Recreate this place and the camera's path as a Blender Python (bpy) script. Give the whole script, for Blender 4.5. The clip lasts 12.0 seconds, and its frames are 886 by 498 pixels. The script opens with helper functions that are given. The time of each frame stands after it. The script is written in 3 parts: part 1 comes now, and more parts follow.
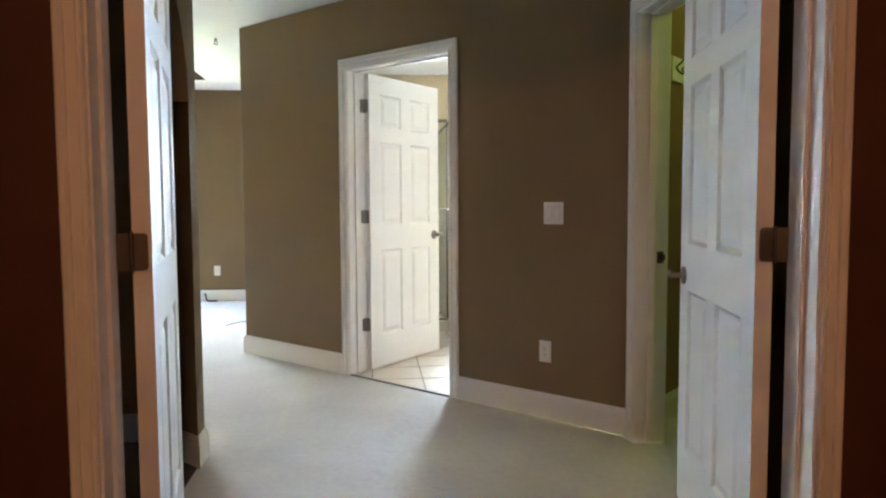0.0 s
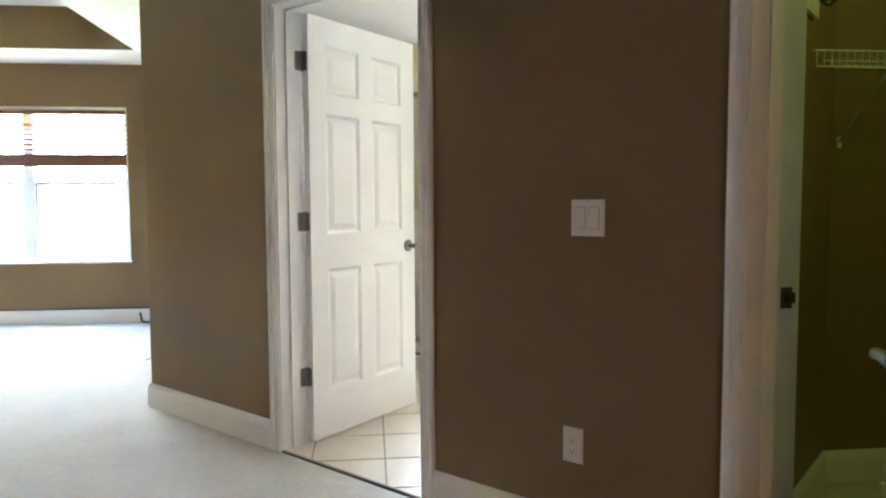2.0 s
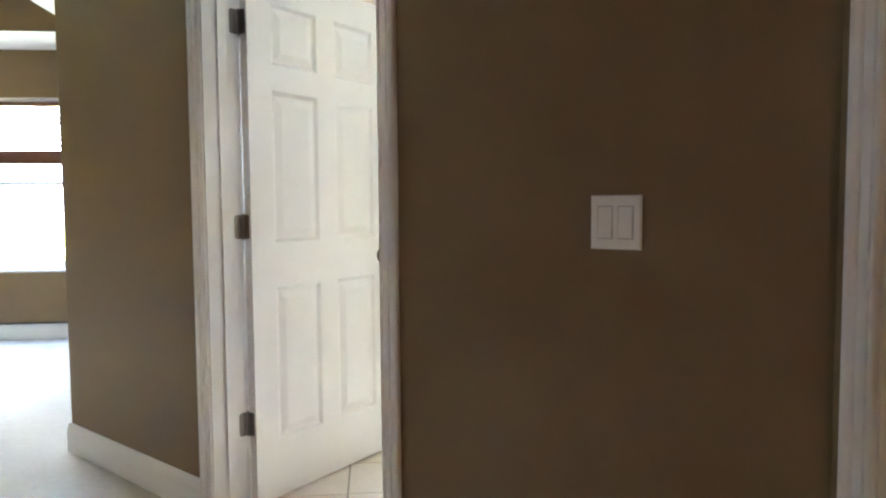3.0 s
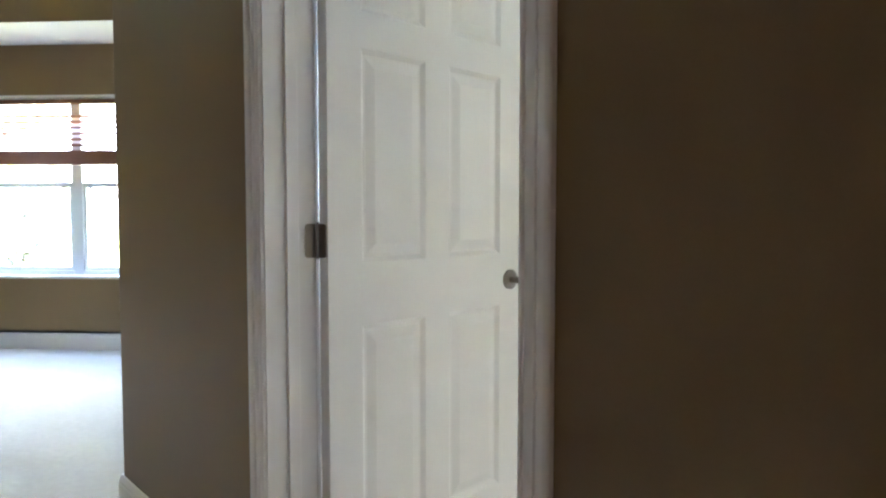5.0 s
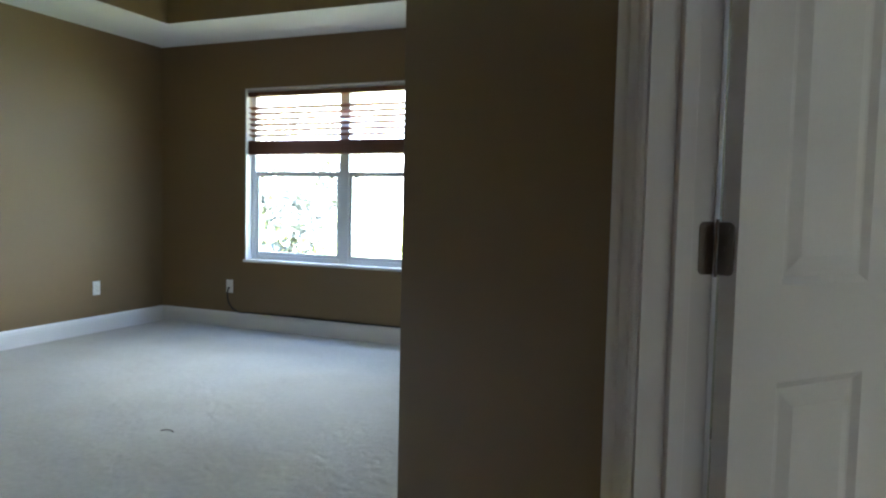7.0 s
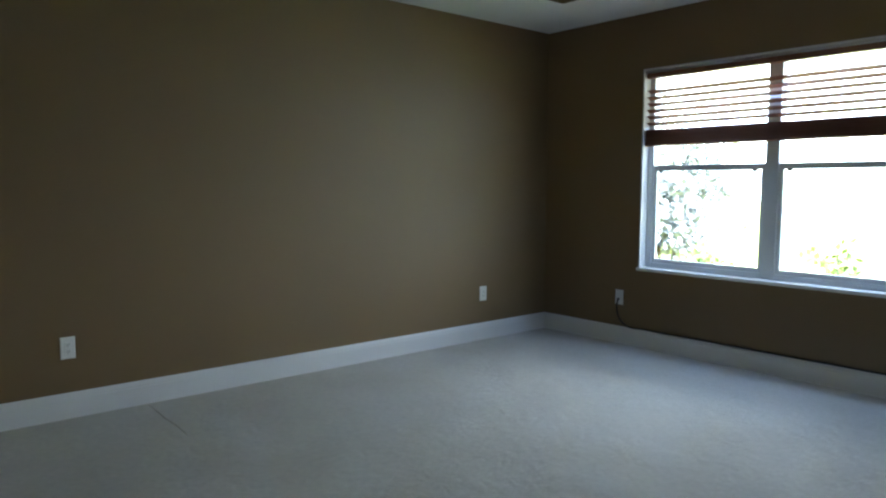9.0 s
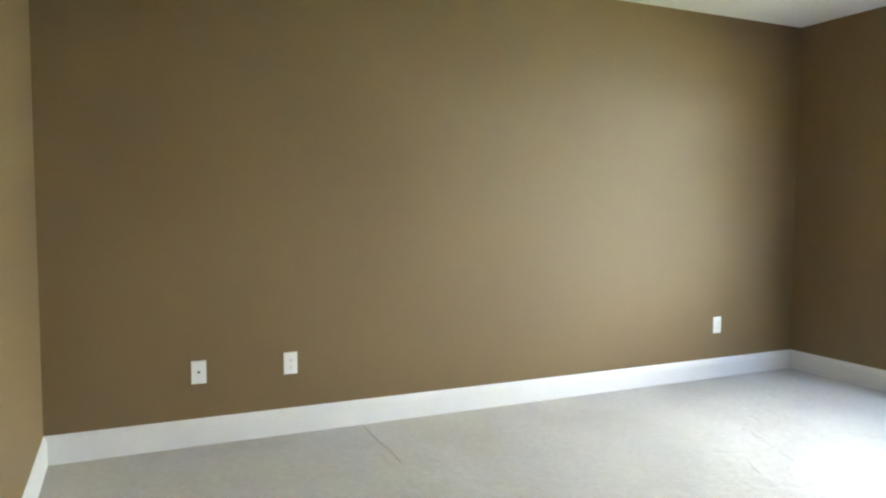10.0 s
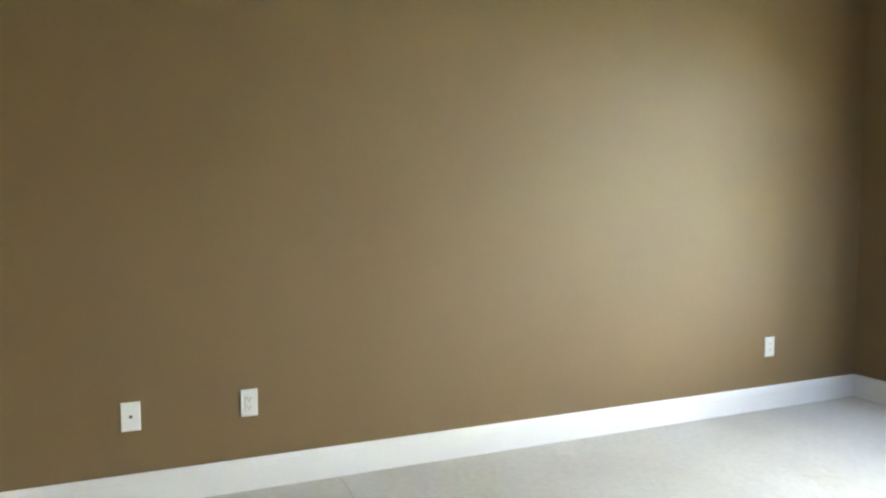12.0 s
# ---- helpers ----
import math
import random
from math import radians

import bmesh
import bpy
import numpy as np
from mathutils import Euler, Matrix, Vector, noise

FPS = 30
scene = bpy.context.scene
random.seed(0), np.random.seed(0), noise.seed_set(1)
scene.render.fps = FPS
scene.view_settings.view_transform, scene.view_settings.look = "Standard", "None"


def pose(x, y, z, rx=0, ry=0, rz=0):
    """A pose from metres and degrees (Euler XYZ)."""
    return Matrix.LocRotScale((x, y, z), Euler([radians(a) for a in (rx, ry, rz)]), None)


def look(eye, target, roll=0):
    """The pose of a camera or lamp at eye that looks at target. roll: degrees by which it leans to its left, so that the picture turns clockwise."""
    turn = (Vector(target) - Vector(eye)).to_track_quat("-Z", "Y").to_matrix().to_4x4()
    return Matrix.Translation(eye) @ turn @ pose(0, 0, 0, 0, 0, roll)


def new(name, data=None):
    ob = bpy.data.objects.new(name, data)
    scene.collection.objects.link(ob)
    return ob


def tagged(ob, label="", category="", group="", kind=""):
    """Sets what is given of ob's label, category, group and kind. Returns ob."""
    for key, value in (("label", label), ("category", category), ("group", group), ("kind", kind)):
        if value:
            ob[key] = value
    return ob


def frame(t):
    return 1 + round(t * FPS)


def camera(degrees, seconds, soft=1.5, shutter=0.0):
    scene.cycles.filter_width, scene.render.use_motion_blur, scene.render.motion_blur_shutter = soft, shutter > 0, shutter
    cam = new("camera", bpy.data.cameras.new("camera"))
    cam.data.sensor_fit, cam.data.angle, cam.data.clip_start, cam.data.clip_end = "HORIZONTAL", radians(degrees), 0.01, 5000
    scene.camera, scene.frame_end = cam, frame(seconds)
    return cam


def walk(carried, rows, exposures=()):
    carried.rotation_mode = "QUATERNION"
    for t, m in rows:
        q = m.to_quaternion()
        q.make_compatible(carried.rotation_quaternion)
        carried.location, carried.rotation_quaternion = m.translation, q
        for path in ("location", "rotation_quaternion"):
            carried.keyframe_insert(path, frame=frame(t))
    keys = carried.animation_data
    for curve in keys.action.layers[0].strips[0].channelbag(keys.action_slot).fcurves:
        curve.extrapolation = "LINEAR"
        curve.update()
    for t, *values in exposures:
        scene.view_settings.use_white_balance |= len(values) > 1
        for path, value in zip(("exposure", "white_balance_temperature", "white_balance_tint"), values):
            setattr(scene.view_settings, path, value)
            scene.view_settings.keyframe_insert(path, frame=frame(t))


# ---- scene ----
cam = camera(64.7, 12.0, soft=2.2)
PATH = [
    (0, (0.045, -4.798, 1.163), (0.245, -2.813, 1.03), -0.3),
    (0.5, (0.086, -4.424, 1.174), (0.29, -2.439, 1.044), -0.5),
    (1, (0.196, -4.088, 1.163), (0.401, -2.102, 1.032), -0.7),
    (1.5, (0.284, -3.702, 1.139), (0.486, -1.717, 1.002), -0.4),
    (2, (0.312, -3.342, 1.152), (0.516, -1.357, 1.021), -0.3),
    (2.5, (0.396, -2.942, 1.155), (0.604, -0.957, 1.024), -0.5),
    (2.7, (0.445, -2.814, 1.143), (0.658, -0.83, 1.016), -0.4),
    (4.5, (0.516, -1.982, 1.143), (0.47, 0.013, 1.021), -0.5),
    (5, (0.447, -1.793, 1.146), (0.315, 0.2, 1.037), 0.0),
    (5.5, (0.368, -1.606, 1.135), (0.038, 0.364, 1.033), -0.1),
    (6, (0.315, -1.463, 1.139), (-0.241, 0.455, 1.015), -0.2),
    (6.5, (0.182, -1.359, 1.138), (-0.513, 0.511, 1.009), 0.0),
    (6.7, (0.121, -1.314, 1.126), (-0.592, 0.55, 1.001), 0.6),
    (8.3, (-0.527, -0.941, 1.202), (-1.765, 0.619, 1.022), 0.4),
    (8.5, (-0.616, -0.877, 1.205), (-1.942, 0.609, 1.025), 0.1),
    (9, (-0.831, -0.803, 1.231), (-2.353, 0.482, 1.048), 0.2),
    (9.5, (-0.997, -0.697, 1.216), (-2.751, 0.254, 1.078), -0.2),
    (10, (-1.215, -0.753, 1.208), (-3.032, 0.072, 1.08), 0.2),
    (10.5, (-1.521, -0.767, 1.228), (-3.349, 0.032, 1.092), 0.1),
    (11, (-1.691, -0.59, 1.227), (-3.515, 0.216, 1.084), 0.5),
    (11.5, (-1.779, -0.45, 1.221), (-3.607, 0.347, 1.075), 0.3),
    (12, (-1.85, -0.371, 1.215), (-3.685, 0.414, 1.084), -0.0),
]
EXPOSURES = [(0, 5.7, 5710, 11.5), (0.5, 5.6, 5760, 11.5), (2.5, 5.55, 5660, 12.5), (4.5, 5.1, 5560, 11.5), (5.5, 4.65, 5410, 11.5), (6.5, 3.95, 5410, 9.5), (8.5, 2.75, 5260, 7.5), (9.0, 2.8, 5260, 7.5), (9.5, 4.35, 5960, 10.5), (10.0, 4.7, 6060, 11.5), (12, 4.8, 6060, 11.5)]
walk(cam, [(t, look(eye, target, roll)) for t, eye, target, roll in PATH], exposures=EXPOSURES)

# ---- light ----
world = bpy.data.worlds.new("world")
scene.world = world
world.use_nodes = True
wn = world.node_tree.nodes
sky = wn.new("ShaderNodeTexSky")
sky.sky_type, sky.sun_disc = "NISHITA", False
sky.sun_elevation, sky.sun_rotation = radians(46), radians(112)
world.node_tree.links.new(sky.outputs[0], wn["Background"].inputs[0])
wn["Background"].inputs[1].default_value = 0.15


def lamp(name, kind, energy, color, m, **extra):
    data = bpy.data.lights.new(name, kind)
    data.energy, data.color = energy, color
    if kind == "AREA":
        data.shape, data.size, data.size_y = "RECTANGLE", extra["size"], extra["size_y"]
    elif kind == "SUN":
        data.angle = extra["angle"]
    else:
        data.shadow_soft_size = extra["radius"]
    ob = new(name, data)
    ob.matrix_world = m
    return ob


lamp("sun", "SUN", 5.0, (1.0, 0.95, 0.88), look((12, -3, 17), (-3, 3, 0)), angle=radians(0.5))
lamp("bedroom_window_light", "AREA", 3.1, (0.53, 0.70, 1.0), look((-2.85, 3.91, 1.78), (-2.55, 2.65, 0.0)), size=1.6, size_y=0.5)
lamp("bath_window_light", "AREA", 8.2, (0.74, 0.86, 1.0), look((1.39, 2.735, 1.5), (2.75, 1.0, 0.5)), size=0.66, size_y=1.2)
lamp("hall_lamp_light", "POINT", 1.35, (1.0, 0.44, 0.17), pose(0.25, -6.1, 2.38), radius=0.12)
lamp("closet_lamp_light", "POINT", 0.16, (0.90, 1.0, 0.18), pose(2.2, -1.9, 2.35), radius=0.10)

# ---- materials ----


def material(name, color, rough=0.6, metal=0.0, vary=0.06, scale=3.0, bump=0.0, grain=300.0, second=0.03, spec=0.5):
    m = bpy.data.materials.new(name)
    m.use_nodes = True
    nt = m.node_tree
    b = nt.nodes["Principled BSDF"]
    b.inputs["Roughness"].default_value, b.inputs["Metallic"].default_value = rough, metal
    b.inputs["Specular IOR Level"].default_value = spec
    tc = nt.nodes.new("ShaderNodeTexCoord")
    n1, n2 = nt.nodes.new("ShaderNodeTexNoise"), nt.nodes.new("ShaderNodeTexNoise")
    n1.inputs["Scale"].default_value, n1.inputs["Detail"].default_value = scale, 4
    n2.inputs["Scale"].default_value, n2.inputs["Detail"].default_value = grain, 3
    for n in (n1, n2):
        nt.links.new(tc.outputs["Object"], n.inputs["Vector"])
    mix = nt.nodes.new("ShaderNodeMix")
    mix.data_type = "RGBA"
    mix.inputs[6].default_value = (*[c * (1 - vary) for c in color], 1)
    mix.inputs[7].default_value = (*[min(1, c * (1 + vary)) for c in color], 1)
    nt.links.new(n1.outputs["Fac"], mix.inputs[0])
    hsv = nt.nodes.new("ShaderNodeHueSaturation")
    mr = nt.nodes.new("ShaderNodeMapRange")
    mr.inputs["To Min"].default_value, mr.inputs["To Max"].default_value = 1 - second * 2, 1 + second * 2
    nt.links.new(n2.outputs["Fac"], mr.inputs["Value"])
    nt.links.new(mr.outputs[0], hsv.inputs["Value"])
    nt.links.new(mix.outputs[2], hsv.inputs["Color"])
    nt.links.new(hsv.outputs[0], b.inputs["Base Color"])
    if bump:
        bp = nt.nodes.new("ShaderNodeBump")
        bp.inputs["Strength"].default_value, bp.inputs["Distance"].default_value = bump, 0.004
        nt.links.new(n2.outputs["Fac"], bp.inputs["Height"])
        nt.links.new(bp.outputs[0], b.inputs["Normal"])
    return m


WALL = material("taupe_wall_paint", (0.208, 0.139, 0.060), 0.55, vary=0.04, scale=1.2, bump=0.12, grain=220)
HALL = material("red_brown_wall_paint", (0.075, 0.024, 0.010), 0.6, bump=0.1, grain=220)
BATHW = material("ochre_wall_paint", (0.53, 0.44, 0.28), 0.6, bump=0.1, grain=220)
CEIL = material("white_ceiling_paint", (0.78, 0.78, 0.76), 0.85, bump=0.25, grain=160)
TRIM = material("white_trim_paint", (0.80, 0.79, 0.775), 0.45, vary=0.03, second=0.01)
DOOR = material("white_door_paint", (0.80, 0.79, 0.77), 0.5, vary=0.03, second=0.012, bump=0.04, grain=120)
CARPET = material("cream_carpet", (0.59, 0.565, 0.515), 0.95, vary=0.11, scale=2.6, bump=0.7, grain=380, second=0.06, spec=0.1)


def pile(m):
    """Adds trodden-pile relief and lighter and darker patches to a carpet."""
    nt = m.node_tree
    b = nt.nodes["Principled BSDF"]
    tc = nt.nodes.new("ShaderNodeTexCoord")
    n = nt.nodes.new("ShaderNodeTexNoise")
    n.inputs["Scale"].default_value, n.inputs["Detail"].default_value, n.inputs["Distortion"].default_value = 11.0, 6.0, 1.2
    nt.links.new(tc.outputs["Object"], n.inputs["Vector"])
    bp = nt.nodes.new("ShaderNodeBump")
    bp.inputs["Strength"].default_value, bp.inputs["Distance"].default_value = 0.65, 0.012
    nt.links.new(n.outputs["Fac"], bp.inputs["Height"])
    old = b.inputs["Normal"].links[0].from_node
    nt.links.new(bp.outputs[0], old.inputs["Normal"])
    col = b.inputs["Base Color"].links[0].from_node
    n2 = nt.nodes.new("ShaderNodeTexNoise")
    n2.inputs["Scale"].default_value, n2.inputs["Detail"].default_value = 30.0, 6.0
    nt.links.new(tc.outputs["Object"], n2.inputs["Vector"])
    mr = nt.nodes.new("ShaderNodeMapRange")
    mr.inputs["From Min"].default_value, mr.inputs["From Max"].default_value = 0.3, 0.7
    mr.inputs["To Min"].default_value, mr.inputs["To Max"].default_value = 0.94, 1.04
    nt.links.new(n2.outputs["Fac"], mr.inputs["Value"])
    mul = nt.nodes.new("ShaderNodeMix")
    mul.data_type, mul.blend_type = "RGBA", "MULTIPLY"
    mul.inputs[0].default_value = 1.0
    nt.links.new(col.outputs[0], mul.inputs[6])
    nt.links.new(mr.outputs[0], mul.inputs[7])
    nt.links.new(mul.outputs[2], b.inputs["Base Color"])
    mp = nt.nodes.new("ShaderNodeMapping")
    mp.inputs["Scale"].default_value, mp.inputs["Rotation"].default_value = (1.0, 1.5, 1.0), (0, 0, 0.35)
    nt.links.new(tc.outputs["Object"], mp.inputs["Vector"])
    n3 = nt.nodes.new("ShaderNodeTexNoise")
    n3.inputs["Scale"].default_value, n3.inputs["Detail"].default_value, n3.inputs["Distortion"].default_value = 1.1, 6.0, 0.4
    nt.links.new(mp.outputs[0], n3.inputs["Vector"])
    m3 = nt.nodes.new("ShaderNodeMapRange")
    m3.inputs["From Min"].default_value, m3.inputs["From Max"].default_value = 0.30, 0.62
    nt.links.new(n3.outputs["Fac"], m3.inputs["Value"])
    ramp = nt.nodes.new("ShaderNodeMix")
    ramp.data_type = "RGBA"
    ramp.inputs[6].default_value, ramp.inputs[7].default_value = (0.94, 0.92, 0.88, 1), (1.02, 1.02, 1.02, 1)
    nt.links.new(m3.outputs[0], ramp.inputs[0])
    mul2 = nt.nodes.new("ShaderNodeMix")
    mul2.data_type, mul2.blend_type = "RGBA", "MULTIPLY"
    mul2.inputs[0].default_value = 1.0
    nt.links.new(mul.outputs[2], mul2.inputs[6])
    nt.links.new(ramp.outputs[2], mul2.inputs[7])
    nt.links.new(mul2.outputs[2], b.inputs["Base Color"])
    b.inputs["Sheen Weight"].default_value, b.inputs["Sheen Roughness"].default_value = 0.15, 0.6


pile(CARPET)
NICKEL = material("brushed_nickel", (0.24, 0.22, 0.20), 0.30, 1.0, grain=500)
BRONZE = material("dark_hinge_metal", (0.14, 0.12, 0.10), 0.42, 0.9, grain=400, second=0.15)
PLATE = material("white_plastic", (0.82, 0.82, 0.80), 0.3, vary=0.02, second=0.01)
SEAM = material("carpet_seam", (0.46, 0.41, 0.33), 0.95, vary=0.3, scale=20)
GAPM = material("shadowed_plastic", (0.45, 0.45, 0.43), 0.6)
SLOT = material("dark_slot", (0.03, 0.03, 0.03), 0.6)
TILE = material("beige_floor_tile", (0.66, 0.58, 0.48), 0.3, vary=0.1, scale=6, grain=60, second=0.06)
GROUT = material("grey_grout", (0.33, 0.28, 0.22), 0.9)
VINYL = material("white_vinyl", (0.80, 0.82, 0.84), 0.35, vary=0.02, second=0.01)
WOODB = material("brown_blind_wood", (0.20, 0.085, 0.045), 0.45, vary=0.2, scale=9, grain=80, second=0.08)
BLACK = material("black_rubber", (0.02, 0.02, 0.02), 0.5)
DARKFLOOR = material("dark_wood_floor", (0.05, 0.03, 0.02), 0.4, vary=0.2)
CREAM = material("cream_wall_tile", (0.66, 0.62, 0.50), 0.3, vary=0.05)
WIRE = material("white_coated_wire", (0.78, 0.78, 0.75), 0.4)
# brighter than real grass, to throw more yellow-green light onto the bedroom walls
GRASS = material("bounce_boosted_lawn", (0.44, 0.45, 0.085), 0.9, vary=0.3, scale=0.6, bump=0.5, grain=20)
# leaf colour lightened to grey: the window glare is put into it
LEAF = material("glare_paled_leaf", (0.25, 0.26, 0.25), 0.6, vary=0.35, scale=2)
LIME = material("lime_leaf", (0.16, 0.22, 0.05), 0.6, vary=0.35, scale=2)
# emission standing in for an overexposed sky; it also lights the bedroom
SKY_GLOW = bpy.data.materials.new("white_sky_glow")
SKY_GLOW.use_nodes = True
SKY_GLOW.node_tree.nodes["Principled BSDF"].inputs["Emission Color"].default_value = (0.93, 0.97, 1.0, 1)
SKY_GLOW.node_tree.nodes["Principled BSDF"].inputs["Emission Strength"].default_value = 1.05
BARK = material("bark", (0.07, 0.055, 0.04), 0.9, vary=0.3, scale=8, bump=0.6, grain=30)


def glass_material(name, tint, rough=0.0):
    m = bpy.data.materials.new(name)
    m.use_nodes = True
    b = m.node_tree.nodes["Principled BSDF"]
    b.inputs["Base Color"].default_value = (*tint, 1)
    b.inputs["Roughness"].default_value, b.inputs["IOR"].default_value = rough, 1.45
    b.inputs["Transmission Weight"].default_value = 1.0
    return m


GLASS = glass_material("clear_glass", (0.97, 0.99, 0.98))
SHOWERG = glass_material("shower_glass", (0.88, 0.94, 0.90))

# ---- building blocks ----


def box(bm, x0, x1, y0, y1, z0, z1, m=None, bevel=0.0):
    g = bmesh.ops.create_cube(bm, size=1.0)["verts"]
    for v in g:
        v.co = Vector(((x0 + x1) / 2 + v.co.x * (x1 - x0), (y0 + y1) / 2 + v.co.y * (y1 - y0), (z0 + z1) / 2 + v.co.z * (z1 - z0)))
    if bevel:
        edges = list({e for v in g for e in v.link_edges})
        out = bmesh.ops.bevel(bm, geom=edges, offset=bevel, segments=2, affect="EDGES", profile=0.5)
        g = list({v for f in out["faces"] for v in f.verts} | {v for v in g if v.is_valid})
    if m is not None:
        bmesh.ops.transform(bm, matrix=m, verts=g)
    return g


def prism(bm, pts, z0, z1):
    lo = [bm.verts.new((x, y, z0)) for x, y in pts]
    hi = [bm.verts.new((x, y, z1)) for x, y in pts]
    n = len(pts)
    bm.faces.new(lo[::-1])
    bm.faces.new(hi)
    for i in range(n):
        bm.faces.new((lo[i], lo[(i + 1) % n], hi[(i + 1) % n], hi[i]))


def cyl(bm, a, b, r, seg=12, r2=None):
    a, b = Vector(a), Vector(b)
    d = b - a
    m = Matrix.Translation((a + b) / 2) @ d.to_track_quat("Z", "Y").to_matrix().to_4x4()
    return bmesh.ops.create_cone(bm, cap_ends=True, segments=seg, radius1=r, radius2=r if r2 is None else r2, depth=d.length, matrix=m)["verts"]


def obj(name, bm, mat, m=None, smooth=False):
    bmesh.ops.recalc_face_normals(bm, faces=bm.faces)
    me = bpy.data.meshes.new(name)
    bm.to_mesh(me)
    bm.free()
    me.materials.append(mat)
    if smooth:
        for p in me.polygons:
            p.use_smooth = True
    ob = new(name, me)
    if m is not None:
        ob.matrix_world = m
    return ob


def part(name, bm, mat, parent, label="", m=None, smooth=False):
    ob = obj(name, bm, mat, None, smooth)
    ob.parent = parent
    if m is not None:
        ob.matrix_basis = m
    if label:
        ob["label"] = label
    return ob


def structure(name, bm, mat, label, category="wall", m=None):
    return tagged(obj(name, bm, mat, m), label, category, kind="structure")


B = bmesh.new

# ---- plan ----
R = math.sqrt(0.5)
MA = Matrix(((R, R, 0, 0), (-R, R, 0, 0), (0, 0, 1, 0), (0, 0, 0, 1)))  # the diagonal wall: u along it, s into the bathroom
CEILZ, TOPZ, TRAYZ = 2.492, 2.972, 2.852
SA0, SA1 = -0.140, -0.012
D0, D1, DH = -0.016, 0.838, 2.034  # bathroom doorway along the diagonal wall
E0, E1 = -0.561, 1.128  # double doorway
XL, YW, YN, XE = -4.845, 3.74, -1.12, -0.955
YE, XC, XP = -3.068, 1.290, -0.735
PF, PN = -1.545, -1.668  # far and near corner of the pier
XD = XP + PF - YN  # where the diagonal face meets the bedroom wall
CJ = -1.605  # hinge-side face of the closet jamb
CT = 0.141  # thickness of the closet wall
WX0, WX1, WZ0, WZ1 = -3.91, -2.02, 0.600, 2.086

# ---- walls ----
bm = B()
CU = -1.2106  # outer corner of the diagonal wall
nose = [(CU + 0.02 - 0.02 * math.cos(a), SA0 + 0.02 - 0.02 * math.sin(a)) for a in np.linspace(0, math.pi / 2, 6)]
prism(bm, nose + [(D0 - 0.02, SA0), (D0 - 0.02, SA1), (CU, SA1)], 0, TOPZ - 0.3)
box(bm, D1 + 0.02, 2.06, SA0, SA1, 0, TOPZ - 0.3)
box(bm, D0 - 0.02, D1 + 0.02, SA0, SA1, 2.054, TOPZ - 0.3)
structure("wall_diagonal", bm, WALL, "taupe painted diagonal wall with bathroom doorway", m=MA)

bm = B()
prism(bm, [(XE + 0.02, 0.766), (XE + 0.14, 0.886), (XE + 0.14, YW), (XE, YW)], 0, TOPZ - 0.3)
structure("wall_east", bm, WALL, "taupe painted bedroom side wall")

bm = B()
box(bm, XC, XC + CT, CJ + 0.02, -1.40, 0, 2.65)
box(bm, XC, XC + CT, YE, CJ - 0.79, 0, 2.65)
box(bm, XC, XC + CT, CJ - 0.79, CJ + 0.02, 2.056, 2.65)
structure("wall_closet", bm, WALL, "taupe painted wall with open closet doorway")

bm = B()
box(bm, -2.6, E0 - 0.02, YE - 0.12, YE, 0, 2.65)
box(bm, E1 + 0.02, 3.4, YE - 0.12, YE, 0, 2.65)
box(bm, E0 - 0.02, E1 + 0.02, YE - 0.12, YE, 2.07, 2.65)
structure("wall_entry", bm, WALL, "taupe painted wall around the double doors")

bm = B()
prism(bm, [(XP, PF), (XP, PN), (XP + PN + 1.29, -1.29), (XL, -1.29), (XL, YN), (XD, YN)][::-1], 0, 2.65)
structure("wall_south", bm, WALL, "taupe painted bedroom wall ending in an angled pier")

# arched opening beside the double doors
bm = B()
AC = PN - 0.602
prof = [(YE, 0), (AC - 0.60, 0), (AC - 0.60, 1.60)]
prof += [(AC - 0.60 * math.cos(a), 1.60 + 0.60 * math.sin(a)) for a in np.linspace(0, math.pi, 25)[1:-1]]
prof += [(PN - 0.002, 1.60), (PN - 0.002, 2.65), (YE, 2.65)]
va = [bm.verts.new((XP, y, z)) for y, z in prof]
vb = [bm.verts.new((XP - 0.12, y, z)) for y, z in prof]
bm.faces.new(va), bm.faces.new(vb[::-1])
for i in range(len(prof)):
    j = (i + 1) % len(prof)
    bm.faces.new((va[j], va[i], vb[i], vb[j]))
structure("wall_arch", bm, WALL, "taupe painted wall with arched opening")

bm = B()
box(bm, XL - 0.14, XL, YN - 0.17, YW + 0.16, 0, TOPZ)
structure("wall_north", bm, WALL, "large plain taupe painted bedroom wall")

bm = B()
box(bm, XL, WX0, YW, YW + 0.16, 0, TOPZ)
box(bm, WX1, XE + 0.14, YW, YW + 0.16, 0, TOPZ)
box(bm, WX0, WX1, YW, YW + 0.16, 0, WZ0)
box(bm, WX0, WX1, YW, YW + 0.16, WZ1, TOPZ)
structure("wall_window", bm, WALL, "taupe painted wall with wide window")

# closet, passage and hall shells
bm = B()
prism(bm, [(1.434, -1.421), (2.135, -0.72), (2.065, -0.65), (1.434, -1.281)], 0, 2.65)
structure("wall_closet_side", bm, WALL, "taupe painted angled closet side wall")
bm = B()
box(bm, 2.05, 3.4, -0.72, -0.6, 0, 2.65)
structure("wall_closet_back", bm, WALL, "taupe painted closet back wall")
bm = B()
box(bm, 3.28, 3.4, YE, -0.72, 0, 2.65)
structure("wall_closet_end", bm, WALL, "taupe painted closet end wall")
bm = B()
box(bm, -2.6, -2.48, YE, -1.29, 0, 2.65)
structure("wall_passage", bm, WALL, "taupe painted passage end wall")
bm = B()
box(bm, -2.6, E0 - 0.02, YE - 0.128, YE - 0.122, 0, 2.65)
